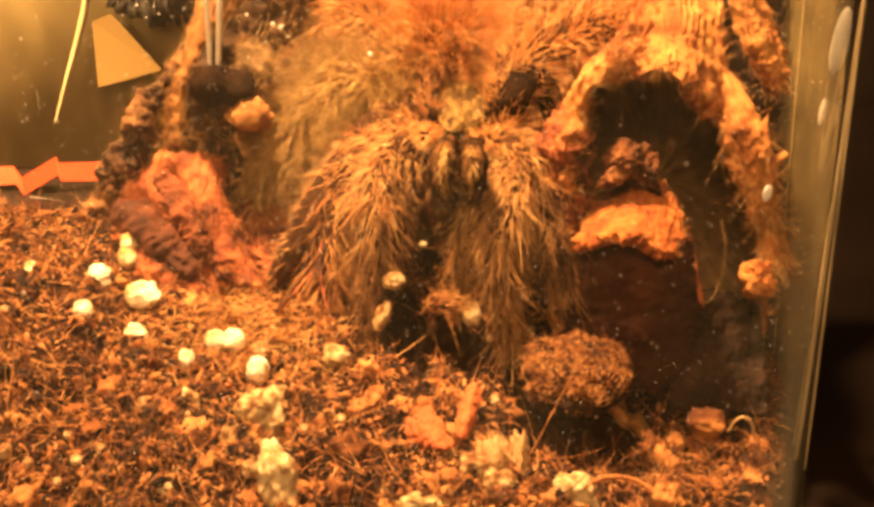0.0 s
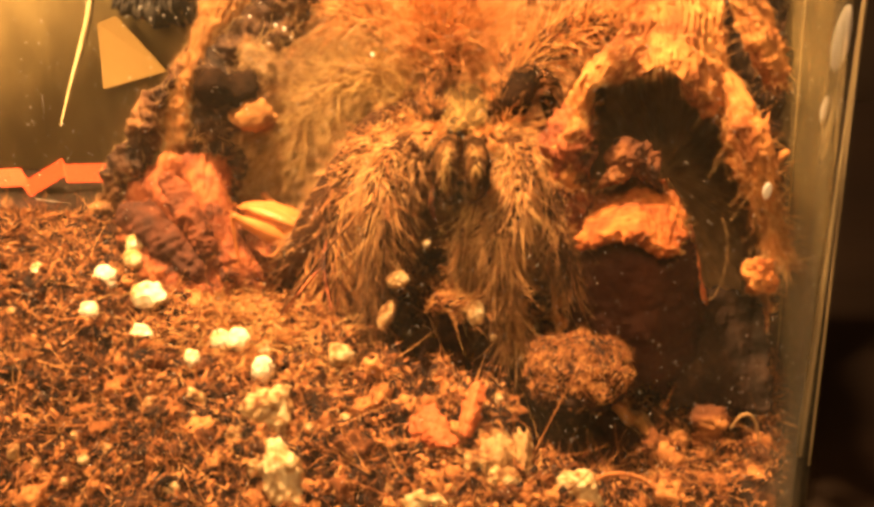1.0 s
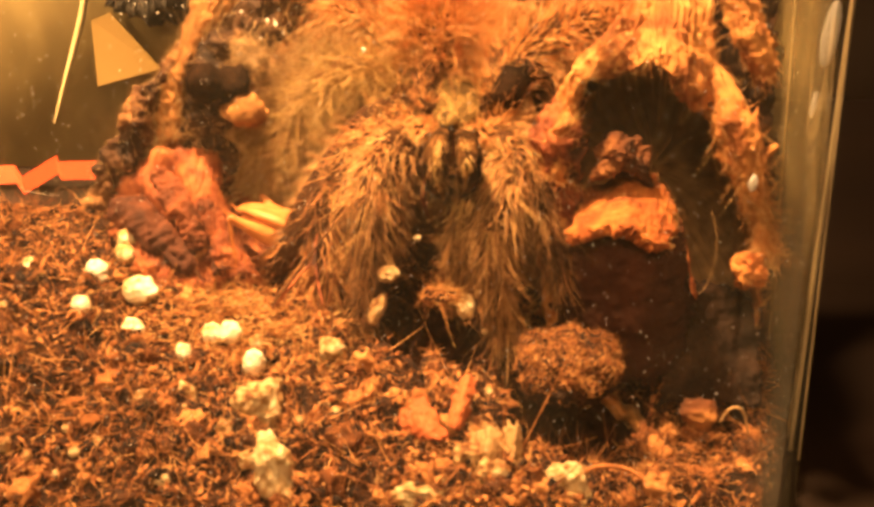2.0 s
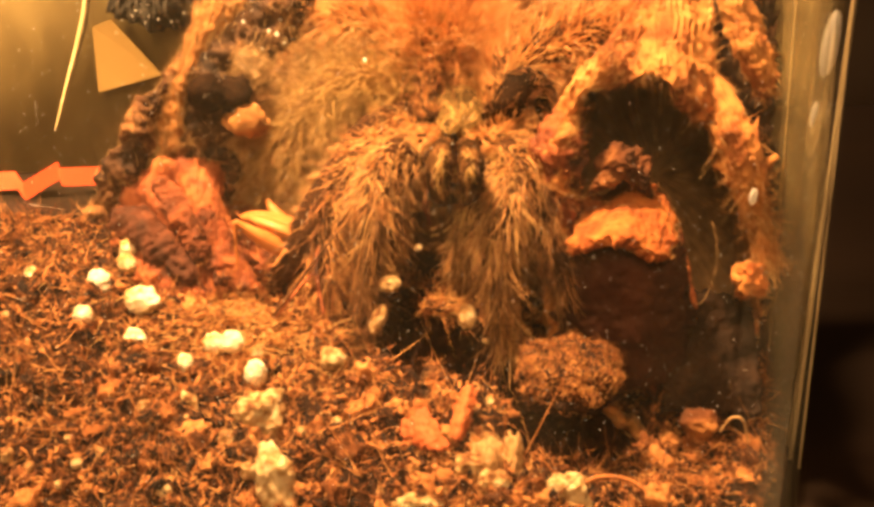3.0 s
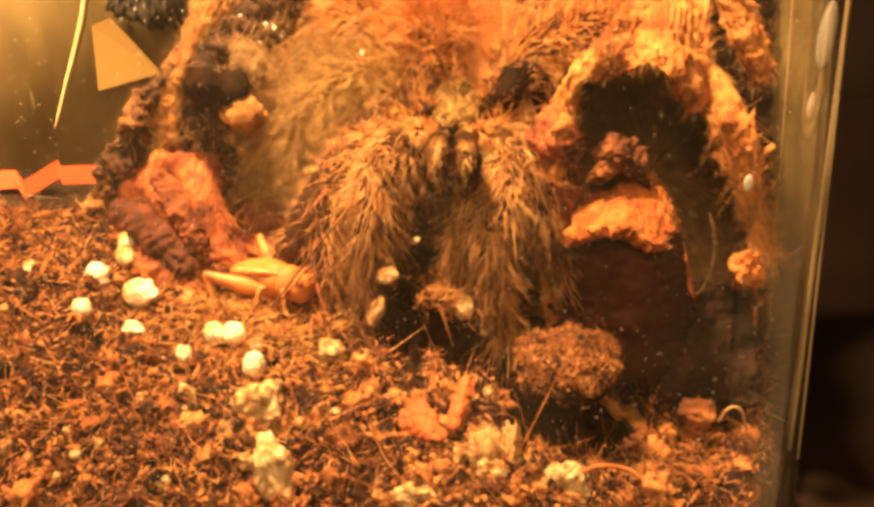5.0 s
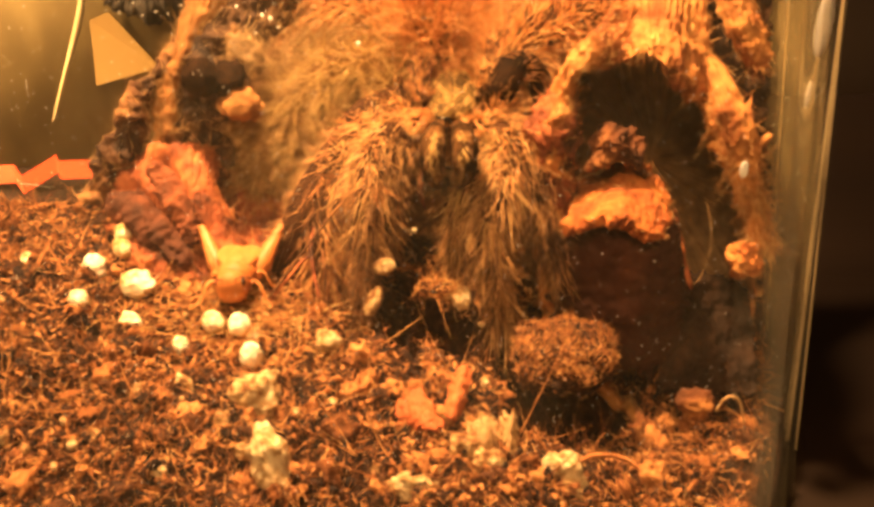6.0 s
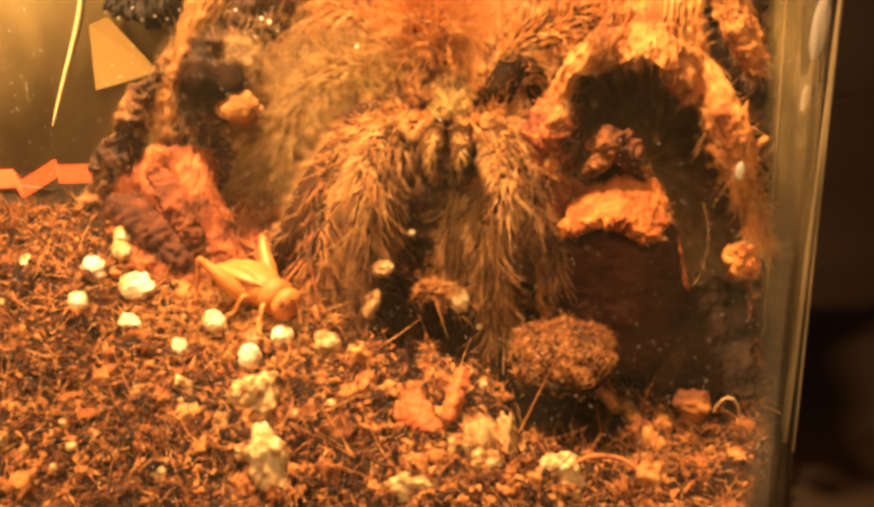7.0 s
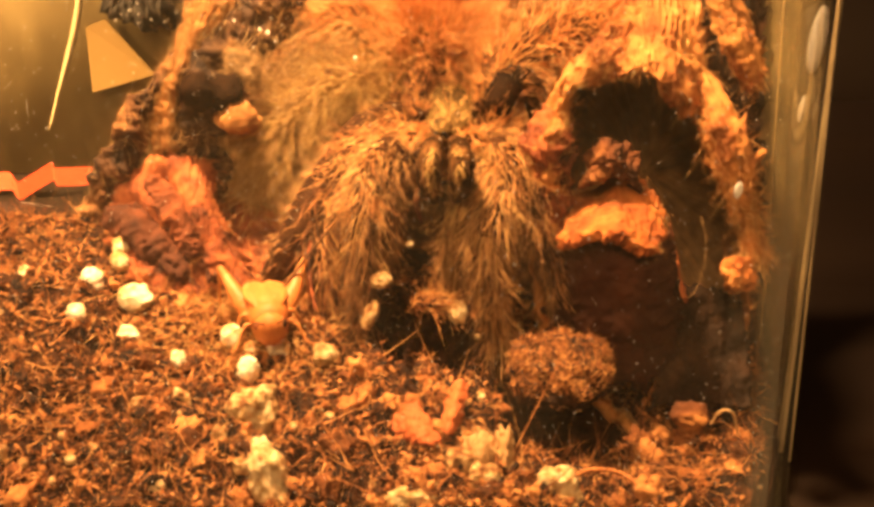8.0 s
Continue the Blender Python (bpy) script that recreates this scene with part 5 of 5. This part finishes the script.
# ---- perlite, clods and scraps ----
def pebble(rng, at, radii, material=PERLITE, name="perlite", label="off-white perlite grain on the soil", category="perlite", level=4, bumps=0.13, grain=0.9, blocky=False):
    v, f = ball((0, 0, 0), radii, tuple(rng.uniform(-25, 25, 3)), bumps, max(radii) * grain, rng.uniform(0, 50), level)
    if blocky:
        v = [q * (1 / max(1e-6, (abs(q.x / radii[0]) ** 4 + abs(q.y / radii[1]) ** 4 + abs(q.z / radii[2]) ** 4) ** 0.25 / (Vector((q.x / radii[0], q.y / radii[1], q.z / radii[2])).length + 1e-6))) for q in v]
    ob = mesh_object(name, v, f, material)
    ob.location = at
    return tagged(ob, label, category, group="perlite grains" if name == "perlite" else "")


def build_perlite(rng):
    grains = [
        ((-0.0751, -0.0034, 0.0254), 0.0056, 0.0036), ((-0.0823, 0.0110, 0.0350), 0.0026, 0.0028), ((-0.0820, 0.0080, 0.0317), 0.0031, 0.0027), ((-0.0877, 0.0004, 0.0289), 0.0031, 0.0036),
        ((-0.0890, -0.0098, 0.0237), 0.0027, 0.0026), ((-0.1076, 0.0046, 0.0295), 0.0021, 0.0021), ((-0.0742, -0.0142, 0.0188), 0.0026, 0.0031), ((-0.0594, -0.0210, 0.0149), 0.0021, 0.0029),
        ((-0.0426, -0.0130, 0.0146), 0.0023, 0.0023), ((-0.0415, -0.0238, 0.0135), 0.0027, 0.0037), ((-0.0419, -0.0054, 0.0165), 0.0017, 0.0015), ((-0.0572, 0.0052, 0.0198), 0.0018, 0.0012),
        ((-0.0238, -0.0134, 0.0131), 0.0034, 0.003), ((-0.0126, -0.0030, 0.0196), 0.002, 0.004), ((-0.0096, -0.0010, 0.0288), 0.003, 0.0022), ((0.0107, -0.0030, 0.0206), 0.0023, 0.0034),
        ((0.0272, 0.0414, -0.0019), 0.0016, 0.0024), ((-0.0027, 0.0120, 0.0345), 0.0012, 0.0009),
        ((-0.0378, -0.0368, 0.0076), 0.0052, 0.0065), ((-0.0367, -0.0520, 0.0027), 0.0026, 0.0021), ((-0.0310, -0.0552, 0.0017), 0.0041, 0.0067), ((-0.0551, -0.0336, 0.0089), 0.0017, 0.0039),
        ((-0.0473, -0.0368, 0.0065), 0.0012, 0.0019), ((-0.0444, -0.0428, 0.0048), 0.0021, 0.0027), ((-0.0726, -0.0496, 0.0057), 0.0012, 0.0012), ((-0.0563, -0.0576, 0.0002), 0.0024, 0.0024),
        ((0.0150, -0.0356, 0.0017), 0.0051, 0.0019), ((0.0119, -0.0476, 0.0005), 0.0034, 0.0031), ((0.0176, -0.0512, -0.0012), 0.0036, 0.0036), ((0.0019, -0.0576, -0.0029), 0.0057, 0.0030),
        ((0.0346, -0.0472, -0.0057), 0.0047, 0.0045), ((0.0357, -0.0532, -0.0074), 0.0031, 0.0021), ((-0.0200, -0.0344, 0.0057), 0.0012, 0.0012), ((0.0228, -0.0556, -0.0044), 0.0025, 0.0018),
        ((-0.0229, -0.0328, 0.0066), 0.0014, 0.0012), ((-0.0672, -0.0340, 0.0095), 0.0010, 0.0014), ((-0.0875, -0.0544, 0.0045), 0.0011, 0.0011), ((-0.0932, -0.0520, 0.0060), 0.0014, 0.0017),
        ((-0.0667, -0.0540, 0.0030), 0.0009, 0.0011), ((-0.0814, -0.0460, 0.0071), 0.0008, 0.0008)]
    for k, (at, w, h) in enumerate(grains):
        near = k > 17
        soiled = near or 11 < k < 17
        pebble(rng, at, (w, min(w, h) * 0.95, h), PERLITE_DIRTY if soiled else PERLITE, label="soiled pale perlite grain in the soil" if soiled else "off-white perlite grain on the soil", bumps=0.26 if near and w > 0.002 else 0.22, grain=1.0 if near else 0.9, blocky=near, level=5 if w > 0.003 and near else 4)
    for k in range(44):
        x, y = spot(rng)
        if x > 0.03:
            continue
        r = rng.uniform(0.0006, 0.0015)
        pebble(rng, (x, y, ground_height(x, y) + r * 0.1), (r, r, r * rng.uniform(0.7, 1.2)), PERLITE_DIRTY, label="soiled pale perlite grain in the soil", level=2)
    pebble(rng, (0.0713, -0.0110, -0.0062), (0.0046, 0.004, 0.0040), KNOB, "pebble", "dull tan pebble half sunk in the soil", "pebble", bumps=0.4)
    one = pebble(rng, (-0.0504, -0.0080, 0.0150), (0.0029, 0.0027, 0.0029))
    two = pebble(rng, (-0.0552, -0.0080, 0.0143), (0.0030, 0.0028, 0.0031))
    return one, two


def build_clod(rng):
    c, r = (0.0355, -0.0170, 0.0100), (0.0108, 0.0115, 0.0053)
    v, f = ball((0, 0, 0), (1, 1, 1), level=5)
    verts = []
    for q in v:
        k = (abs(q.x) ** 3.4 + abs(q.y) ** 3.4 + abs(q.z) ** 3.4) ** (-1 / 3.4)
        p = np.array([q.x * k * r[0], q.y * k * r[1], q.z * k * r[2]])
        verts.append(p * (1 + 0.24 * rough(p, 0.008, 6) + 0.2 * ridge(p, 0.005, 7)))
    ob = tagged(mesh_object("soil_clod", verts, f, SOIL), "rounded clod of matted brown coco fibre", "soil clod")
    ob.location = c
    verts = np.array(verts)
    proud = np.abs(verts / np.array(r)) ** 3.2
    proud = proud.sum(axis=1)
    # fibres thin out downwards, so dark soil gives the lower half its shade
    proud = proud ** 2 * np.clip(verts[:, 2] / r[2] * 1.6 + 0.55, 0.03, 1)
    pick = rng.choice(len(verts), 8000, p=proud / proud.sum())
    root = verts[pick] * rng.uniform(0.97, 1.02, (8000, 1))
    out = root / np.linalg.norm(root, axis=1)[:, None]
    ways = np.cross(out, rng.normal(size=out.shape))
    hv, hf = hairs(root, ways, rng.uniform(0.0008, 0.0021, 8000), 0.00016, 0.0, rng, curl=0.7, segments=4)
    mesh_object("fibres", hv, hf, FIBRE, ob)
    # small matted tuft between the spider's legs
    at, r = (0.0045, -0.0020, 0.0232), (0.0050, 0.0030, 0.0014)
    v, f = ball(at, r, (0, 0, 0), 0.5, 0.004, 15, 4)
    tuft = tagged(mesh_object("fibre_tuft", v, f, SOIL), "small orange tuft of matted coco fibre", "fibre tuft")
    fuzz(tuft, 420, 0.0030, BARK_FIBRE, rng, (1.0, 0, 0.1), 0.15, 0.4, 0.0002, curl=1.6)


def strand(name, rows, material, label, category, sides=6, steps=10):
    v, f = tube(rows, steps, sides)
    return tagged(mesh_object(name, v, f, material), label, category)


def build_scraps(rng):
    for name, rows, mat, label, seed in (
            ("dry_leaf", [[(-0.0045, -0.0335, 0.0063), (0.0002, -0.0335, 0.0088), (0.0043, -0.0355, 0.0074)], [(-0.0049, -0.0375, 0.0040), (0.0012, -0.0395, 0.0065), (0.0060, -0.0395, 0.0044)], [(-0.0015, -0.0395, 0.0021), (0.0026, -0.0425, 0.0034), (0.0081, -0.0425, 0.0027)]], LEAF_RED, "curled red-brown leaf scrap on the soil", 41),
            ("dry_leaf", [[(0.0104, -0.0255, 0.0118), (0.0123, -0.0255, 0.0121), (0.0137, -0.0255, 0.0106)], [(0.0084, -0.0315, 0.0083), (0.0109, -0.0345, 0.0103), (0.0132, -0.0315, 0.0079)], [(0.0072, -0.0375, 0.0048), (0.0091, -0.0405, 0.0057), (0.0109, -0.0375, 0.0036)]], LEAF_RED, "upright splinter of red-brown leaf", 43),
            ("husk", [[(0.0213, -0.0395, 0.0059), (0.0232, -0.0415, 0.0067), (0.0242, -0.0395, 0.0048)], [(0.0206, -0.0435, -0.0006), (0.0224, -0.0465, 0.0012), (0.0243, -0.0435, -0.0008)], [(0.0192, -0.0495, -0.0057), (0.0211, -0.0515, -0.0049), (0.0230, -0.0495, -0.0057)]], SHELL, "pale upright husk sliver in the soil", 45),
            ("husk", [[(0.0122, -0.0395, 0.0037), (0.0168, -0.0415, 0.0058), (0.0206, -0.0395, 0.0030)], [(0.0129, -0.0455, 0.0005), (0.0167, -0.0495, 0.0035), (0.0205, -0.0455, -0.0001)], [(0.0136, -0.0515, -0.0039), (0.0167, -0.0535, -0.0033), (0.0192, -0.0515, -0.0038)]], SHELL, "crumpled pale husk in the soil", 47)):
        bark_plate(name, rows, label, mat, 40, 40, 0.0006, 0.0005, 0.004, seed, ragged=0.0026, crack=0.0002, grain=0.0002, category="leaf" if name == "dry_leaf" else "husk")
    strand("twig", [(-0.0185, 0.0040, 0.0471, 0.0004), (-0.0257, 0.0000, 0.0393, 0.0004), (-0.0331, -0.0040, 0.0303, 0.0004), (-0.0396, -0.0080, 0.0226, 0.0003)], WOOD, "thin brown twig leaning on the soil", "twig")
    strand("twig", [(-0.0287, 0.0100, 0.0388, 0.0003), (-0.0294, 0.0040, 0.0337, 0.0005), (-0.0284, -0.0010, 0.0277, 0.0005), (-0.0265, -0.0060, 0.0221, 0.0003)], BARK_RED, "thin red-brown twig standing in the soil", "twig")
    strand("twig", [(-0.0293, 0.0020, 0.0313, 0.0004), (-0.0323, -0.0010, 0.0292, 0.0004), (-0.0355, -0.0050, 0.0258, 0.0004), (-0.0393, -0.0080, 0.0217, 0.0003)], BARK_RED, "thin forked red-brown twig on the soil", "twig")
    strand("rootlet", [(-0.0103, -0.0140, 0.0097, 0.0003), (-0.0103, -0.0220, 0.0058, 0.0004), (-0.0132, -0.0320, 0.0032, 0.0004), (-0.0182, -0.0380, 0.0019, 0.0004), (-0.0245, -0.0360, 0.0016, 0.0003)], FIBRE, "curved thin rootlet on the soil", "rootlet")
    strand("rootlet", [(0.0349, -0.0500, -0.0038, 0.0004), (0.0414, -0.0460, -0.0021, 0.0006), (0.0490, -0.0460, -0.0029, 0.0006), (0.0542, -0.0500, -0.0055, 0.0005)], FIBRE, "arched thin rootlet on the soil", "rootlet")
    strand("rootlet", [(0.0756, -0.0140, -0.0072, 0.0003), (0.0782, -0.0140, -0.0033, 0.0004), (0.0813, -0.0140, -0.0040, 0.0004), (0.0831, -0.0140, -0.0104, 0.0003)], SHELL, "curled pale rootlet by the glass", "rootlet")
    strand("rootlet", [(-0.0345, -0.0260, 0.0092, 0.0004), (-0.0293, -0.0240, 0.0097, 0.0005), (-0.0238, -0.0240, 0.0090, 0.0004)], SHELL, "short pale rootlet on the soil", "rootlet")
    strand("silk_thread", [(0.0734, 0.0000, 0.0448, 0.0001), (0.0746, -0.0010, 0.0392, 0.0001), (0.0746, -0.0010, 0.0317, 0.0001), (0.0728, 0.0000, 0.0245, 0.0001), (0.0715, 0.0020, 0.0218, 0.0001)], SILK, "fine pale silk thread on the dark bark", "silk thread")
    strand("twig", [(-0.0193, -0.0450, -0.0015, 0.0006), (-0.0158, -0.0490, -0.0049, 0.0007), (-0.0135, -0.0530, -0.0090, 0.0006)], SHELL, "pale twig end on the soil", "twig")
    for k in range(12):
        x, y = rng.uniform(-0.10, 0.06), rng.uniform(-0.06, -0.005)
        z, a, l = ground_height(x, y), rng.uniform(0, 6.28), rng.uniform(0.006, 0.014)
        d, e = np.array([math.cos(a), math.sin(a), 0]) * l, np.array([-math.sin(a), math.cos(a), 0]) * l * rng.uniform(-0.4, 0.4)
        rows = []
        for f in (0, 0.35, 0.7, 1):
            p = np.array([x, y, 0]) + d * f + e * math.sin(math.pi * f)
            rows.append((p[0], p[1], ground_height(p[0], p[1]) + 0.0012 + 0.002 * math.sin(math.pi * f), 0.00022))
        strand("rootlet", rows, FIBRE, "thin brown rootlet lying on the soil", "rootlet", 5, 6)


def build_silk(rng):
    """Loose strands between the branch, the bark and the spider."""
    n = 2600
    corner, across, down = np.array((-0.0546, 0.0500, 0.0914)), np.array((-0.0077, 0.0500, 0.0890)) - np.array((-0.0546, 0.0500, 0.0914)), np.array((-0.0554, 0.0360, 0.0418)) - np.array((-0.0546, 0.0500, 0.0914))
    root = corner + across * rng.uniform(0, 1, (n, 1)) * 0.95 + down * rng.uniform(0, 1, (n, 1)) + rng.normal(0, 0.004, (n, 3))
    ways = np.array([-0.6, -0.2, -0.5]) + rng.normal(0, 0.55, (n, 3))
    v, q = hairs(root, ways, rng.uniform(0.004, 0.016, n), 0.0001, 0.05, rng, curl=0.6, segments=5)
    pv, pf = ball((-0.0506, 0.0360, 0.0787), (0.0044, 0.0028, 0.0054), (0, -30, 0), 0.5, 0.005, 21, 4)
    pad = tagged(mesh_object("silk_pad", pv, pf, SILK_PAD), "pale soft pad of silk on the root", "silk pad")
    fuzz(pad, 800, 0.004, SILK, rng, (0.4, 0, 0.5), 0.4, 0.8, 0.00008)
    tagged(mesh_object("silk_strands", v, q, SILK), "tangled pale silk strands beside the spider", "spider silk", kind="stuff")
    # milky beads put where lamps glint in the glass
    for at, r in (((0.1095, 0.0360, 0.0843), (0.0023, 0.001, 0.0092)), ((0.0651, -0.0743, 0.0723), (0.0008, 0.0004, 0.0016)), ((0.1108, 0.0500, 0.0623), (0.0009, 0.0006, 0.0040))):
        v, f = ball((0, 0, 0), r, (0, 7, 0), level=4)
        bead = tagged(mesh_object("glint_speck", v, f, BEAD), "milky bead standing in for a lamp's glint on the glass", "water bead")
        bead.location = at
    # tiny beads in place of glints on the root and the garland
    for x, y, z, r in ((-0.0454, 0.0400, 0.0899, 0.0005), (-0.0431, 0.0400, 0.0889, 0.0006), (-0.0427, 0.0440, 0.0925, 0.0004), (-0.0173, 0.0300, 0.0827, 0.0006), (-0.0525, 0.0400, 0.0925, 0.0004), (-0.0472, 0.0380, 0.0852, 0.0003), (-0.0416, 0.0420, 0.0862, 0.0003), (-0.1974, 0.3850, 0.0627, 0.0005), (-0.2069, 0.3860, 0.0569, 0.0005), (-0.1843, 0.3850, 0.0573, 0.0005), (-0.1767, 0.3850, 0.0558, 0.0004), (-0.1924, 0.3850, 0.0554, 0.0004), (-0.1687, 0.3850, 0.0609, 0.0004)):
        v, f = ball((0, 0, 0), (r, r, r * 1.2), level=2)
        drop = tagged(mesh_object("glint_speck", v, f, BEAD), "tiny pale bead standing in for a glint on rough fibres", "water bead", group="tiny water drops")
        drop.location = (x, y, z)
    n = 2200
    p = np.array([[rng.uniform(-0.12, 0.098), FRONT + 0.0006, rng.uniform(0.0, 0.12)] for k in range(n)])
    v, q = hairs(p, rng.normal(size=(n, 3)) * np.array([1, 0.05, 1]), 0.0001 + 0.0004 * rng.uniform(0, 1, n) ** 2, 0.00009, 0.0, rng, curl=0.1, segments=1)
    m = 34
    p = np.array([[rng.uniform(-0.125, -0.065), FRONT + 0.0006, rng.uniform(0.05, 0.11)] for k in range(m)])
    v, q = join((v, q), hairs(p, rng.normal(size=(m, 3)) * np.array([1, 0.02, 1]), rng.uniform(0.002, 0.007, m), 0.00006, 0.0, rng, curl=0.25, segments=5))
    v = np.array([tuple(c) for c in v])
    v[:, 1] = np.clip(v[:, 1], FRONT + 0.0003, FRONT + 0.0012) + np.interp(v[:, 0], [q[0] for q in RIGHT_END[:8]], [q[1] - FRONT for q in RIGHT_END[:8]])
    tagged(mesh_object("dust_specks", v, q, BEAD), "fine pale dust specks on the glass", "dust", kind="stuff")


def main():
    rng = np.random.default_rng(7)
    build_room()
    build_outside()
    build_tank()
    build_ground()
    build_cork_log(rng)
    build_barks(rng)
    spider = build_spider(rng)
    build_clod(rng)
    build_scraps(rng)
    build_silk(rng)
    build_crumbs(rng)
    build_fibres(rng)
    build_lumps(rng)
    build_orange_mat(rng)
    one, two = build_perlite(rng)
    return spider, *build_cricket(rng), build_tongs(), one, two


tarantula, cricket, thighs, tongs, grain_one, grain_two = main()


def motions():
    # the spider settles by less than a millimetre
    walk(tarantula, [(0, pose(-0.0007, 0, -0.0008)), (1.5, pose(-0.0006, 0, -0.0008)), (3, pose(0, 0, -0.0001)), (4, pose(0, 0, -0.0003)), (8, pose(0, 0, -0.0005))])
    walk(tongs, [(0, pose(-0.0611, 0.0300, 0.0681, 0, 4, 0)), (0.1, pose(-0.0623, 0.0300, 0.0681, 0, 4, 0)), (0.4, pose(-0.0614, 0.0300, 0.0684, 0, 4, 0)), (0.5, pose(-0.0568, 0.0300, 0.0676, 0, 3, 0)), (0.6, pose(-0.0537, 0.0300, 0.0641, 0, -4, 0)),
                 (0.7, pose(-0.0590, 0.0300, 0.0669, 0, -4, 0)), (0.8, pose(-0.0615, 0.0300, 0.0755, 0, 2, 0)), (0.9, pose(-0.0680, 0.0300, 0.0893, 0, 2, 0)), (1, pose(-0.0791, 0.0300, 0.1014, 0, 0, 0)), (1.2, pose(-0.0861, 0.0300, 0.1291, 0, 0, 0)), (1.5, pose(-0.0845, 0.0300, 0.1649, 0, 0, 0)), (8, pose(-0.0821, 0.0300, 0.1689, 0, 0, 0))])
    walk(cricket, [(0, pose(-0.0623, 0.0520, 0.0588, 0, 75, 0)), (0.4, pose(-0.0630, 0.0520, 0.0591, 0, 75, 0)), (0.5, pose(-0.0567, 0.0450, 0.0572, 0, 75, 0)), (0.6, pose(-0.0476, 0.0260, 0.0380, 0, 60, -10)), (0.7, pose(-0.0495, 0.0220, 0.0343, 0, 40, -10)), (1, pose(-0.0430, 0.0180, 0.0322, 0, 25, -10)),
                   (1.5, pose(-0.0419, 0.0180, 0.0298, 0, 25, -10)), (2.8, pose(-0.0404, 0.0160, 0.0312, 0, 25, -12)), (3, pose(-0.0404, 0.0160, 0.0312, 0, 25, -12)), (3.2, pose(-0.0415, 0.0120, 0.0279, 0, 30, -15)), (3.5, pose(-0.0425, 0.0080, 0.0213, 0, 16, -15)), (3.8, pose(-0.0415, 0.0060, 0.0192, 0, 0, -8)),
                   (4.7, pose(-0.0408, 0.0060, 0.0200, 0, 0, -6)), (5.2, pose(-0.0447, 0.0050, 0.0211, 0, 0, -45)), (5.8, pose(-0.0499, 0.0040, 0.0227, 0, 0, -100)), (6, pose(-0.0489, 0.0020, 0.0222, 0, 2, -88)), (6.2, pose(-0.0459, 0.0000, 0.0212, 0, 4, -80)),
                   (6.4, pose(-0.0430, -0.0020, 0.0217, 0, 14, -35)), (6.6, pose(-0.0402, -0.0030, 0.0198, 0, 12, -32)), (7, pose(-0.0433, -0.0040, 0.0204, 0, 12, -35)), (7.3, pose(-0.0432, -0.0040, 0.0219, 0, 12, -40)), (7.5, pose(-0.0451, -0.0060, 0.0214, 0, 5, -85)), (7.8, pose(-0.0414, -0.0090, 0.0182, 0, 5, -82)), (8, pose(-0.0387, -0.0090, 0.0192, 0, 5, -75))])
    # hind legs: folded flat while it rests, raised when it turns and hops
    for s, femur in zip((-1, 1), thighs):
        low = -32 if s < 0 else -6
        walk(femur, [(t, pose(0.0008, s * 0.0034, 0.003, 0, a, 0)) for t, a in ((0, 0), (0.6, -20), (0.9, -34), (2.9, -34), (3.1, -24), (3.5, low), (4.8, low), (5.4, 0), (6.2, 4), (6.35, -14), (6.6, -8), (7.3, -8), (7.4, -24), (7.55, 2), (8.0, 0))])
    walk(grain_one, [(0, pose(-0.0495, -0.0130, 0.0170, 0, 0, 0)), (5.7, pose(-0.0480, -0.0130, 0.0177, 0, 0, 0)), (6, pose(-0.0463, -0.0130, 0.0176, 0, 10, 0)), (6.2, pose(-0.0436, -0.0135, 0.0174, 0, 40, 0)), (6.4, pose(-0.0376, -0.0140, 0.0155, 0, 80, 0)), (6.6, pose(-0.0348, -0.0140, 0.0152, 0, 90, 0)), (8, pose(-0.0354, -0.0140, 0.0151, 0, 90, 0))])
    walk(grain_two, [(0, pose(-0.0540, -0.0130, 0.0166, 0, 0, 0)), (7.3, pose(-0.0523, -0.0130, 0.0193, 0, 0, 0)), (7.6, pose(-0.0487, -0.0135, 0.0195, 0, 40, 0)), (8, pose(-0.0474, -0.0135, 0.0184, 0, 50, 0))])


motions()
